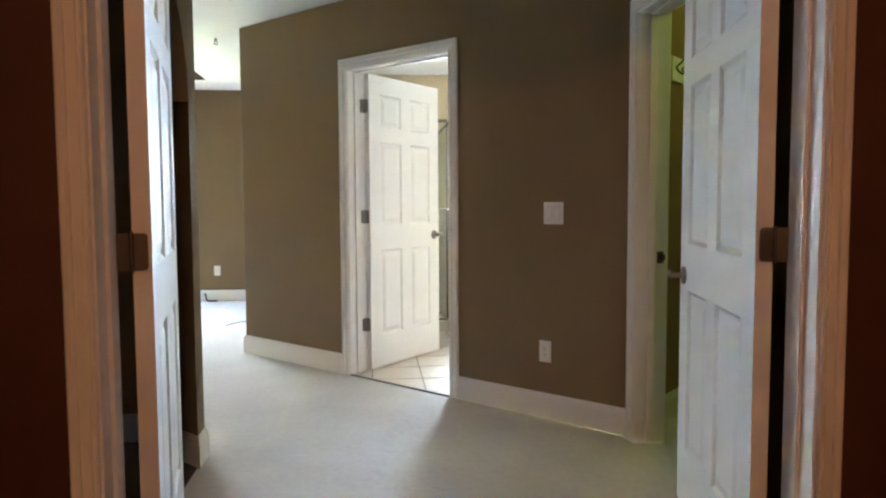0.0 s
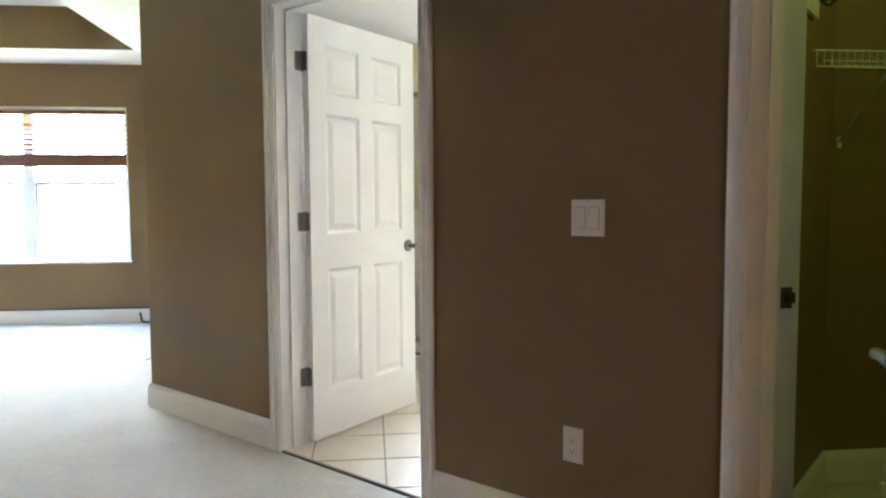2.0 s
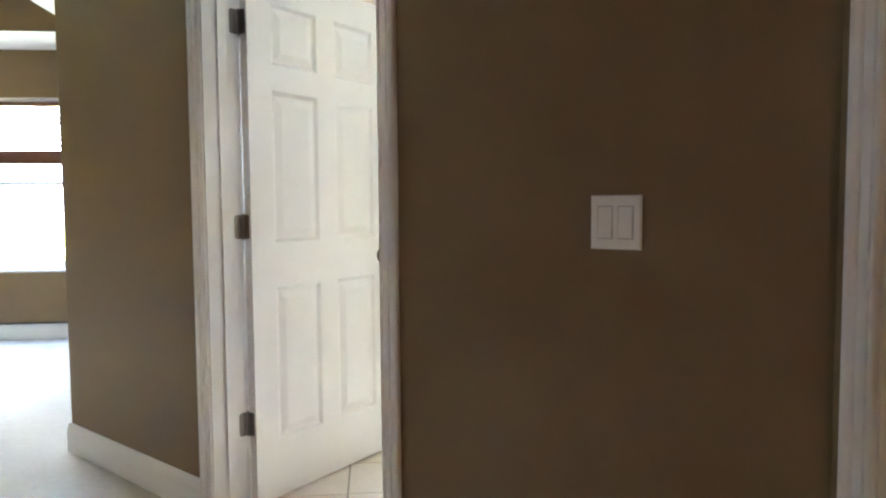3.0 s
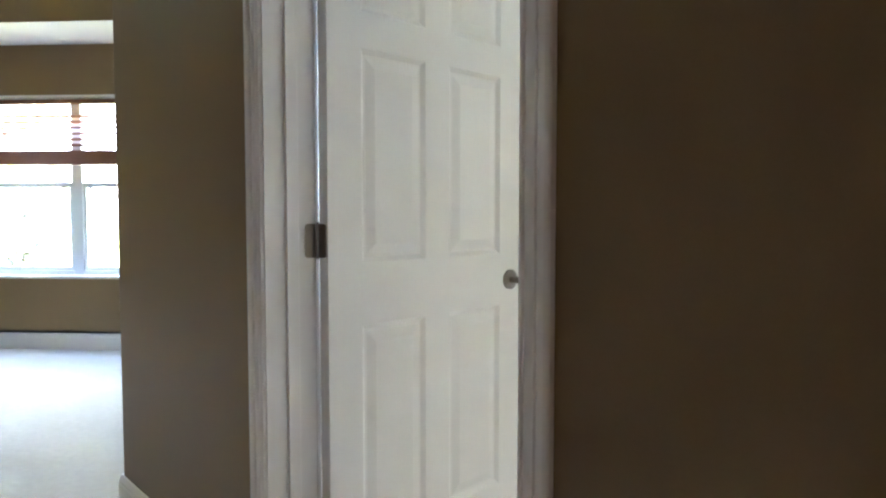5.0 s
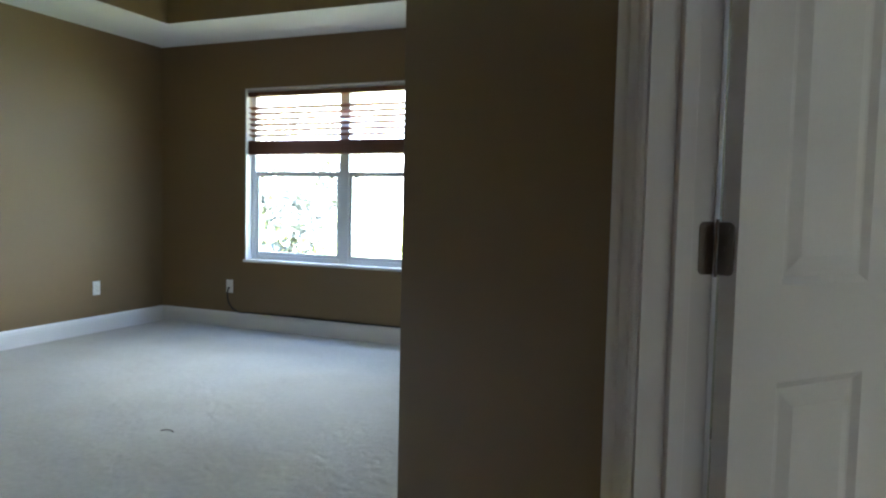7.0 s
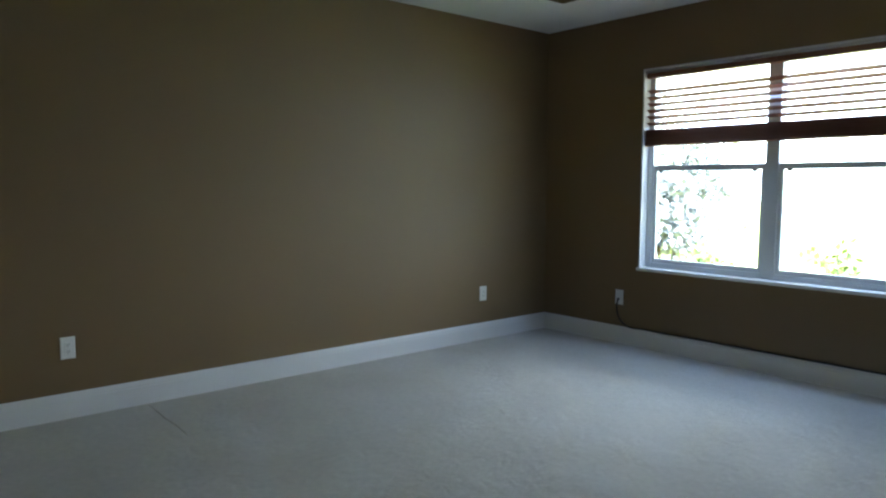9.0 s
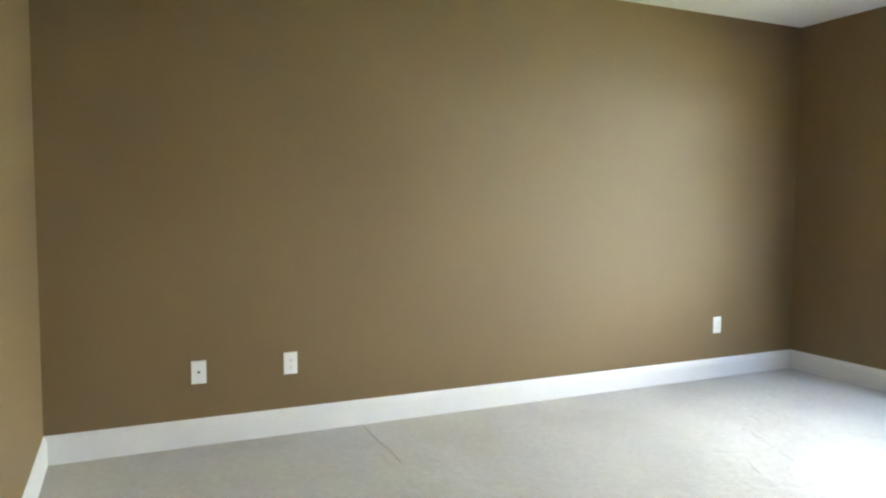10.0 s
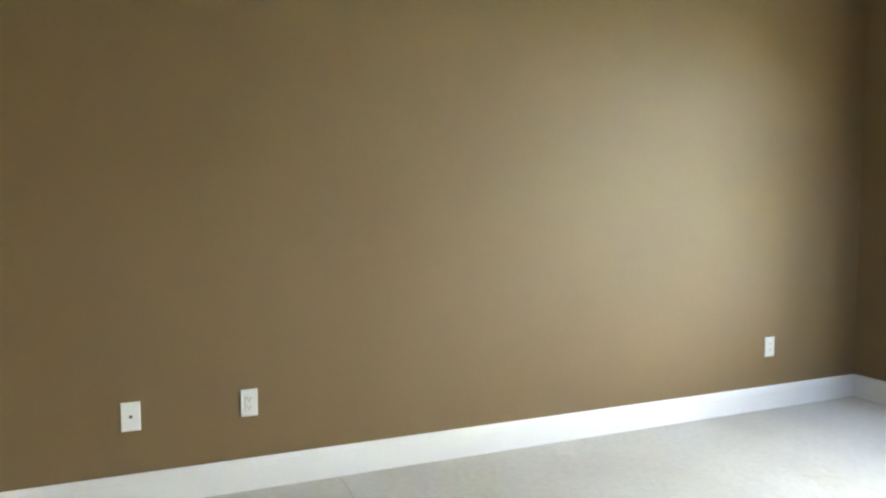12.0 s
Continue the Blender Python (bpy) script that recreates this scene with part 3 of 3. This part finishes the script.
def plate(name, label, category, m, w, h, group=""):
    """A bevelled wall plate at m: x along the wall, y out of it, z up."""
    ob = tagged(new(name), label, category, group)
    ob.matrix_world = m
    bm = B()
    lo = [bm.verts.new((x * w / 2, 0.0, z * h / 2)) for x, z in ((-1, -1), (1, -1), (1, 1), (-1, 1))]
    mid = [bm.verts.new((x * w / 2, 0.003, z * h / 2)) for x, z in ((-1, -1), (1, -1), (1, 1), (-1, 1))]
    hi = [bm.verts.new((x * (w / 2 - 0.004), 0.006, z * (h / 2 - 0.004))) for x, z in ((-1, -1), (1, -1), (1, 1), (-1, 1))]
    bm.faces.new(hi), bm.faces.new(lo[::-1])
    for a, b in ((lo, mid), (mid, hi)):
        for k in range(4):
            bm.faces.new((a[k], a[(k + 1) % 4], b[(k + 1) % 4], b[k]))
    part("cover_plate", bm, PLATE, ob)
    return ob


def screw(ob, x, z):
    bm = B()
    cyl(bm, (x, 0.005, z), (x, 0.0072, z), 0.0032, 10)
    part("screw", bm, PLATE, ob)


def outlet(label, m, group="wall outlets"):
    ob = plate("wall_outlet", label, "outlet", m, 0.072, 0.116, group)
    bm = B()
    box(bm, -0.0165, 0.0165, 0.004, 0.0078, -0.033, 0.033, bevel=0.0012)
    face = part("receptacle", bm, PLATE, ob)
    for dz in (-0.0175, 0.0175):
        bm = B()
        box(bm, -0.0075, -0.0052, 0.0074, 0.0082, dz - 0.002, dz + 0.006)
        box(bm, 0.0052, 0.0075, 0.0074, 0.0082, dz - 0.002, dz + 0.005)
        cyl(bm, (0, 0.0074, dz - 0.008), (0, 0.0082, dz - 0.008), 0.0025, 10)
        part("slots", bm, SLOT, face)
    screw(ob, 0, 0.049), screw(ob, 0, -0.049)
    return ob


def on(p, toward):
    """A pose on a wall at p, with y along toward (out of the wall)."""
    y = Vector((*toward, 0)).normalized()
    x = y.cross(Vector((0, 0, 1)))
    return Matrix.Translation(p) @ Matrix((x, y, (0, 0, 1))).transposed().to_4x4()


OUT = (-1, -1)
sw = plate("light_switch", "white double rocker light switch on taupe wall", "light switch", on((*ua(1.546), 1.103), OUT), 0.116, 0.116)
for x in (-0.0235, 0.0235):
    bm = B()
    lo = [bm.verts.new((x + a * 0.0165, y, z)) for a, y, z in ((-1, 0.005, -0.034), (1, 0.005, -0.034), (1, 0.005, 0.034), (-1, 0.005, 0.034))]
    hi = [bm.verts.new((x + a * 0.0155, y, z)) for a, y, z in ((-1, 0.0105, -0.033), (1, 0.0105, -0.033), (1, 0.0075, 0.033), (-1, 0.0075, 0.033))]
    bm.faces.new(hi), bm.faces.new(lo[::-1])
    for k in range(4):
        bm.faces.new((lo[k], lo[(k + 1) % 4], hi[(k + 1) % 4], hi[k]))
    part("rocker", bm, PLATE, sw)
    bm = B()
    box(bm, x - 0.0180, x + 0.0180, 0.004, 0.0064, -0.0355, 0.0355)
    part("rocker_gap", bm, GAPM, sw)
    screw(sw, x, 0.048), screw(sw, x, -0.048)
outlet("white duplex wall outlet on taupe diagonal wall", on((*ua(1.499), 0.362), OUT))
outlet("white duplex wall outlet on large taupe wall", on((XL, 0.018, 0.374), (1, 0)))
outlet("white duplex wall outlet near the bedroom corner", on((XL, 3.005, 0.370), (1, 0)))
outlet("white duplex wall outlet beside the window", on((-1.802, YW, 0.364), (0, -1)))
ow = plate("cable_outlet", "white wall plate with black cable plugged in", "outlet", on((-4.073, YW, 0.363), (0, -1)), 0.072, 0.116)
bm = B()
cyl(bm, (0, 0.004, -0.015), (0, 0.024, -0.015), 0.007, 12)
part("connector", bm, BLACK, ow)
op = plate("phone_outlet", "white wall plate with a small phone jack", "outlet", on((XL, -0.438, 0.369), (1, 0)), 0.072, 0.116)
bm = B()
box(bm, -0.006, 0.006, 0.0055, 0.0068, -0.005, 0.006)
part("jack", bm, SLOT, op)
screw(op, 0, 0.042), screw(op, 0, -0.042)
sp = plate("light_switch", "white single rocker switch in dark passage", "light switch", on((-0.881, PN + XP + 0.881, 1.09), (-1, -1)), 0.072, 0.116)
bm = B()
box(bm, -0.0165, 0.0165, 0.004, 0.009, -0.033, 0.033, bevel=0.001)
part("rocker", bm, PLATE, sp)


def tube(name, pts, r, mat, label, category):
    cu = bpy.data.curves.new(name, "CURVE")
    cu.dimensions, cu.bevel_depth, cu.bevel_resolution = "3D", r, 2
    sl = cu.splines.new("BEZIER")
    sl.bezier_points.add(len(pts) - 1)
    for bp, p in zip(sl.bezier_points, pts):
        bp.co, bp.handle_left_type, bp.handle_right_type = p, "AUTO", "AUTO"
    tmp = bpy.data.objects.new(name, cu)
    scene.collection.objects.link(tmp)
    me = bpy.data.meshes.new_from_object(tmp.evaluated_get(bpy.context.evaluated_depsgraph_get()))
    bpy.data.objects.remove(tmp)
    me.materials.clear()
    me.materials.append(mat)
    return tagged(new(name, me), label, category)


YB = YW - 0.020
cable = [(-4.073, YW - 0.022, 0.348), (-4.071, YW - 0.034, 0.28), (-4.048, YW - 0.028, 0.20), (-3.99, YW - 0.014, 0.148)]
cable += [(x, YW - 0.009, 0.1415 + random.uniform(-0.001, 0.003)) for x in np.linspace(-3.85, -1.0, 14)]
tube("tv_cable", cable, 0.0062, BLACK, "thin black cable lying along white baseboard top", "cable")
tube("cable_end", [(-1.945, YW - 0.030, 0.100), (-1.935, YW - 0.030, 0.06), (-1.92, YW - 0.045, 0.018), (-1.885, YW - 0.06, 0.012), (-1.80, YW - 0.05, 0.010)], 0.010, BLACK, "short black cable end on carpet by baseboard", "cable")
tube("loose_wire", [(-1.36, 1.98, 0.004), (-1.28, 2.06, 0.012), (-1.18, 2.09, 0.020), (-1.10, 2.02, 0.012), (-1.16, 1.93, 0.004), (-1.05, 1.86, 0.004)], 0.003, BLACK, "loose dark wire looped on cream carpet", "wire")

# ---- sprinklers ----


def sprinkler(x, y):
    ob = tagged(new("fire_sprinkler"), "small metal pendent fire sprinkler on white ceiling", "sprinkler", "ceiling sprinklers")
    ob.matrix_world = pose(x, y, CEILZ)
    bm = B()
    cyl(bm, (0, 0, -0.006), (0, 0, 0.0), 0.028, 24, 0.038)
    part("escutcheon", bm, PLATE, ob)
    bm = B()
    cyl(bm, (0, 0, -0.030), (0, 0, -0.006), 0.009, 12)
    for sx in (-1, 1):
        box(bm, sx * 0.011 - 0.002, sx * 0.011 + 0.002, -0.003, 0.003, -0.052, -0.026)
    part("frame", bm, NICKEL, ob)
    bm = B()
    cyl(bm, (0, 0, -0.056), (0, 0, -0.052), 0.017, 16)
    part("deflector", bm, NICKEL, ob)


sprinkler(-1.19, 1.07)
sprinkler(-0.82, -0.225)

# ---- closet ----
CD = Vector((R, R, 0))
CN = Vector((R, -R, 0))
C0 = Vector((1.434, -1.421, 0))


MCW = Matrix(((CD.x, CN.x, 0, C0.x), (CD.y, CN.y, 0, C0.y), (0, 0, 1, 0), (0, 0, 0, 1)))
rail = tagged(new("coat_rack"), "white board with black coat hooks on closet wall", "coat rack")
rail.matrix_world = MCW @ pose(0.205, 0.0, 1.835)
bm = B()
box(bm, 0.0, 0.40, 0.0, 0.018, -0.05, 0.075, bevel=0.004)
part("board", bm, TRIM, rail)
for i in range(5):
    x = 0.04 + 0.080 * i
    bm = B()
    pts = [(x, 0.018, 0.02), (x, 0.035, -0.005), (x, 0.055, -0.02), (x, 0.075, 0.0), (x, 0.078, 0.025)]
    for a, b in zip(pts, pts[1:]):
        cyl(bm, a, b, 0.005, 8)
    pts = [(x, 0.018, 0.02), (x, 0.050, 0.045), (x, 0.085, 0.085)]
    for a, b in zip(pts, pts[1:]):
        cyl(bm, a, b, 0.005, 8)
    bmesh.ops.create_uvsphere(bm, u_segments=8, v_segments=6, radius=0.008, matrix=Matrix.Translation((x, 0.085, 0.085)))
    part("hook", bm, BLACK, rail, "black metal double coat hook")


CLOTH = material("dark_grey_cloth", (0.055, 0.055, 0.060), 0.85, vary=0.3, scale=14, bump=0.5, grain=90)
PALE = material("pale_strap_cloth", (0.55, 0.55, 0.48), 0.8, vary=0.1, scale=10, bump=0.3, grain=120)


def hanging_bag(m):
    """A limp cloth bag with a pale tag, hung by its strap."""
    rnd = random.Random(11)
    ob = tagged(new("cloth_bag"), "limp dark grey cloth bag hanging on closet wall", "bag")
    ob.matrix_world = m
    bm = B()
    bmesh.ops.create_uvsphere(bm, u_segments=20, v_segments=14, radius=1.0)
    for v in bm.verts:
        f = 1 + 0.10 * math.sin(5 * v.co.x + 3 * v.co.z) + 0.06 * rnd.uniform(-1, 1)
        w = 0.70 + 0.30 * (0.5 - 0.5 * v.co.z)
        v.co = Vector((v.co.x * 0.075 * f * w, 0.040 + v.co.y * 0.036 * f, v.co.z * 0.095 * f - 0.16))
    part("body", bm, CLOTH, ob, smooth=True)
    bm = B()
    pts = [(-0.022, 0.040, -0.08), (-0.012, 0.030, -0.02), (0.0, 0.014, 0.02), (0.012, 0.030, -0.02), (0.022, 0.040, -0.08)]
    for a, b in zip(pts, pts[1:]):
        cyl(bm, a, b, 0.005, 6)
    part("strap", bm, PALE, ob)
    bm = B()
    box(bm, 0.020, 0.060, 0.074, 0.078, -0.215, -0.120, Matrix.Rotation(radians(14), 4, "Y"), bevel=0.001)
    part("tag", bm, PALE, ob, "pale cloth tag")
    bm = B()
    cyl(bm, (0, 0.0, 0.012), (0, 0.030, 0.018), 0.004, 8)
    part("peg", bm, BLACK, ob)


hanging_bag(MCW @ pose(0.50, 0.0, 2.19))


def wire_shelf(x0, x1, y0, y1, z):
    ob = tagged(new("wire_shelf"), "white wire closet shelf with braces on back wall", "shelf")
    ob.matrix_world = pose(x0, y1, z)
    L, D = x1 - x0, y1 - y0
    bm = B()
    for yy, zz in ((0.004 - 0.008, 0.0), (-D, 0.0), (-D, -0.055), (-D * 0.5, -0.004)):
        cyl(bm, (0, yy, zz), (L, yy, zz), 0.0030, 8)
    part("rails", bm, WIRE, ob)
    bm = B()
    n = int(L / 0.028)
    for i in range(n + 1):
        x = L * i / n
        cyl(bm, (x, -0.004, 0.003), (x, -D, 0.003), 0.0016, 5)
        cyl(bm, (x, -D, 0.003), (x, -D, -0.055), 0.0016, 5)
    part("wires", bm, WIRE, ob)
    for x in (0.30, 0.95):
        bm = B()
        cyl(bm, (x, -D + 0.01, -0.03), (x, -0.008, -0.29), 0.005, 8)
        box(bm, x - 0.010, x + 0.010, -0.008, -0.0005, -0.315, -0.270, bevel=0.002)
        part("brace", bm, WIRE, ob)


wire_shelf(1.86, 3.27, -1.02, -0.722, 1.675)

# ---- bathroom ----
bm = B()
prism(bm, [ua(-1.05, SA1), ua(1.93, SA1), (2.04, -0.62), (3.28, -0.59), (3.28, BY), (XE + 0.16, BY), (XE + 0.16, 0.8)], -0.05, 0.0)
bathfloor = structure("floor_bathroom", bm, GROUT, "beige square tile bathroom floor with grey grout", "tile floor")
bm = B()
box(bm, D0, D1, SA0 + 0.009, SA1, -0.05, 0.0)
part("grout_bed", bm, GROUT, bathfloor, m=MA)


def clip(poly, c):
    """Keeps the side x + y >= c of a polygon."""
    out = []
    for (a, b) in zip(poly, poly[1:] + poly[:1]):
        fa, fb = a[0] + a[1] - c, b[0] + b[1] - c
        if fa >= 0:
            out.append(a)
        if fa * fb < 0:
            t = fa / (fa - fb)
            out.append((a[0] + t * (b[0] - a[0]), a[1] + t * (b[1] - a[1])))
    return out


TS, GAP = 0.33, 0.004
full = None
for i in range(-5, 10):
    for j in range(-4, 9):
        x0, y0 = 0.363 + i * TS, 0.087 + j * TS
        q = clip([(x0 + GAP, y0 + GAP), (x0 + TS - GAP, y0 + GAP), (x0 + TS - GAP, y0 + TS - GAP), (x0 + GAP, y0 + TS - GAP)], (SA0 + 0.011) / R)
        cxy = (x0 + TS / 2, y0 + TS / 2)
        if len(q) < 3 or cxy[0] < XE + 0.2 or cxy[0] > 3.2 or cxy[1] > BY - 0.1 or (cxy[1] < -0.70 and cxy[0] > 0.95):
            continue
        if len(q) == 4 and full is not None and x0 + y0 > 0.1:
            o = new("tile", full.data)
            o.parent, o.matrix_basis = bathfloor, pose(x0, y0, random.uniform(0.0, 0.0008))
            continue
        bm = B()
        prism(bm, [(a - x0, b - y0) for a, b in q], -0.006, 0.003)
        o = part("tile", bm, TILE, bathfloor, m=pose(x0, y0, 0))
        if len(q) == 4 and x0 + y0 > 0.1:
            full = o

SY = 1.45  # plane of the shower front
pw = tagged(new("knee_wall"), "cream tiled knee wall beside the shower", "half wall")
bm = B()
box(bm, 0.75, 0.823, 1.07, BY, 0, 1.075)
part("body", bm, CREAM, pw)
bm = B()
box(bm, 0.738, 0.834, 1.058, BY, 1.075, 1.098, bevel=0.005)
part("cap", bm, TRIM, pw, "white stone cap")
sh = tagged(new("shower_enclosure"), "framed glass shower enclosure on low curb", "shower")
bm = B()
box(bm, XE + 0.17, 0.748, SY - 0.055, SY + 0.055, 0, 0.10, bevel=0.006)
part("curb", bm, CREAM, sh)
for a, b, c, d, e, f in ((0.706, 0.718, SY - 0.010, SY + 0.010, 0.10, 1.90), (-0.006, 0.006, SY - 0.010, SY + 0.010, 0.10, 1.90), (XE + 0.17, 0.706, SY - 0.013, SY + 0.013, 1.872, 1.90),
                         (0.006, 0.706, SY - 0.010, SY + 0.010, 0.10, 0.118), (0.742, 0.756, SY + 0.016, BY - 0.01, 1.872, 1.90), (0.740, 0.750, SY - 0.008, SY + 0.008, 1.10, 1.90)):
    bm = B()
    box(bm, a, b, c, d, e, f, bevel=0.003)
    part("frame", bm, BRONZE, sh)
for a, b, c, d, e, f in ((0.006, 0.706, SY - 0.003, SY + 0.003, 0.118, 1.872), (XE + 0.17, -0.006, SY - 0.003, SY + 0.003, 0.10, 1.872), (0.746, 0.752, SY + 0.016, BY - 0.01, 1.10, 1.872)):
    bm = B()
    box(bm, a, b, c, d, e, f)
    part("glass_panel", bm, SHOWERG, sh).visible_shadow = False
bm = B()
box(bm, XE + 0.161, 0.749, BY - 0.012, BY - 0.001, 0, 1.10)
box(bm, XE + 0.161, XE + 0.172, SY + 0.06, BY - 0.012, 0, 1.10)
structure("trim_shower_tile", bm, CREAM, "cream tiled shower walls", "tile wall")
tub = tagged(new("bathtub"), "white bathtub in tiled deck under window", "bathtub")
bm = B()
box(bm, 0.825, 3.27, 1.55, BY - 0.002, 0, 0.42, bevel=0.01)
part("deck", bm, CREAM, tub)
bm = B()
box(bm, 1.05, 2.75, 1.66, BY - 0.10, 0.42, 0.455, bevel=0.015)
part("rim", bm, PLATE, tub)

bw = tagged(new("window_2"), "white bathroom window over the tub", "window", kind="structure")
bw.matrix_world = pose(0, BY, 0)
for a, b, c, d in ((BX0, BX0 + 0.045, BZ0, BZ1), (BX1 - 0.045, BX1, BZ0, BZ1), (BX0 + 0.045, BX1 - 0.045, BZ0, BZ0 + 0.045), (BX0 + 0.045, BX1 - 0.045, BZ1 - 0.045, BZ1), (BX0 + 0.045, BX1 - 0.045, 1.45, 1.49)):
    bm = B()
    box(bm, a, b, 0.07, 0.13, c, d, bevel=0.004)
    part("window_frame", bm, VINYL, bw)
bm = B()
box(bm, BX0 - 0.01, BX1 + 0.01, -0.015, 0.14, BZ0 - 0.012, BZ0 + 0.010, bevel=0.004)
part("window_sill", bm, TRIM, bw)
bm = B()
box(bm, BX0 + 0.045, BX1 - 0.045, 0.10, 0.104, BZ0 + 0.045, BZ1 - 0.045)
part("pane", bm, GLASS, bw).visible_shadow = False
blind("brown wooden slat blind lowered over bathroom window", BX0 + 0.012, BX1 - 0.012, BZ1 - 0.005, BZ0 + 0.016, BY + 0.035, 26, 0.03, (-0.25, 0.25), tilt=3)

# ---- small things on the carpet ----
bm = B()
for i in range(12):
    x0 = -4.80 + 0.05 * i
    w0, w1 = 0.001 + 0.001 * random.random(), 0.001 + 0.001 * random.random()
    y0 = 0.398 + 0.004 * math.sin(i * 0.9)
    y1 = 0.398 + 0.004 * math.sin((i + 1) * 0.9)
    lo = [bm.verts.new(p) for p in ((x0, y0 - w0, 0.001), (x0 + 0.05, y1 - w1, 0.001), (x0 + 0.05, y1 + w1, 0.001), (x0, y0 + w0, 0.001))]
    hi = [bm.verts.new(p) for p in ((x0, y0, 0.003), (x0 + 0.05, y1, 0.003))]
    bm.faces.new((lo[0], lo[1], hi[1], hi[0])), bm.faces.new((hi[0], hi[1], lo[2], lo[3]))
structure("trim_carpet_seam", bm, SEAM, "frayed seam in the cream carpet", "carpet seam")
tube("twig", [(-2.50, 1.32, 0.004), (-2.46, 1.335, 0.007), (-2.43, 1.328, 0.003)], 0.0018, BARK, "small dark twig on cream carpet", "debris")

# ---- outdoors ----
bm = B()
g = 3000
va = [bm.verts.new(p) for p in ((-g, -g, -0.5), (g, -g, -0.5), (g, g, -0.5), (-g, g, -0.5))]
bm.faces.new(va)
structure("ground", bm, GRASS, "sunlit green lawn below the window", "lawn")


def tree(x, y, h, spread, seed):
    rnd = random.Random(seed)
    t = tagged(new("tree"), "leafy green tree in sunlight outside window", "tree", "garden trees")
    t.matrix_world = pose(x, y, -0.5)
    bm = B()
    cyl(bm, (0, 0, 0), (0.1, 0, h * 0.55), 0.06, 10, 0.03)
    tips = []
    for i in range(11):
        a, z = rnd.uniform(0, 6.28), h * rnd.uniform(0.30, 0.55)
        tip = Vector((math.cos(a) * spread * rnd.uniform(0.4, 0.9), math.sin(a) * spread * rnd.uniform(0.4, 0.9), h * rnd.uniform(0.25, 0.92)))
        cyl(bm, (0.06, 0, z), tip, 0.02, 6, 0.006)
        tips.append(tip)
    part("trunk", bm, BARK, t)
    verts, faces = [], []
    for i in range(3600):
        c = rnd.choice(tips)
        p = c + Vector((rnd.gauss(0, 1), rnd.gauss(0, 1), rnd.gauss(0, 0.8))) * spread * 0.24
        u = Vector((rnd.gauss(0, 1), rnd.gauss(0, 1), rnd.gauss(0, 1))).normalized()
        w = u.orthogonal().normalized()
        s = rnd.uniform(0.05, 0.09)
        k = len(verts)
        verts += [p - u * s, p + w * s * 0.5, p + u * s, p - w * s * 0.5]
        faces.append((k, k + 1, k + 2, k + 3))
    me = bpy.data.meshes.new("crown")
    me.from_pydata([tuple(v) for v in verts], [], faces)
    me.materials.append(LEAF)
    o = new("crown", me)
    o.parent = t


tree(-7.35, 9.3, 2.3, 0.62, 1)
tree(-9.6, 13.5, 3.4, 1.3, 2)


def shrub(x, y, h, n, seed):
    rnd = random.Random(seed)
    t = tagged(new("shrub"), "sparse yellow green shrub outside window", "shrub", "garden shrubs")
    t.matrix_world = pose(x, y, -0.5)
    bm = B()
    tips = []
    for i in range(7):
        a = rnd.uniform(0, 6.28)
        tip = Vector((math.cos(a) * 0.35 * rnd.random(), math.sin(a) * 0.35 * rnd.random(), h * rnd.uniform(0.5, 1)))
        cyl(bm, (0, 0, 0), tip, 0.012, 5, 0.004)
        tips.append(tip)
    part("stems", bm, BARK, t)
    verts, faces = [], []
    for i in range(n):
        p = rnd.choice(tips) * rnd.uniform(0.5, 1.05) + Vector((rnd.gauss(0, 0.1), rnd.gauss(0, 0.1), rnd.gauss(0, 0.08)))
        u = Vector((rnd.gauss(0, 1), rnd.gauss(0, 1), rnd.gauss(0, 1))).normalized()
        w = u.orthogonal()
        k = len(verts)
        verts += [p - u * 0.05, p + w * 0.025, p + u * 0.05, p - w * 0.025]
        faces.append((k, k + 1, k + 2, k + 3))
    me = bpy.data.meshes.new("foliage")
    me.from_pydata([tuple(v) for v in verts], [], faces)
    me.materials.append(LIME)
    o = new("foliage", me)
    o.parent = t


shrub(-3.9, 7.6, 1.1, 160, 5)
shrub(-2.9, 7.4, 1.7, 90, 6)
shrub(-2.2, 6.9, 1.9, 110, 7)
shrub(-5.6, 7.6, 0.9, 200, 8)

# added glowing plane that whitens the view beyond the garden
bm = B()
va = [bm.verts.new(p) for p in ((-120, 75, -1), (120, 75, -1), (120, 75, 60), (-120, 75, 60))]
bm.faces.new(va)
structure("backdrop", bm, SKY_GLOW, "glowing white backdrop standing in for overexposed sky", "sky")
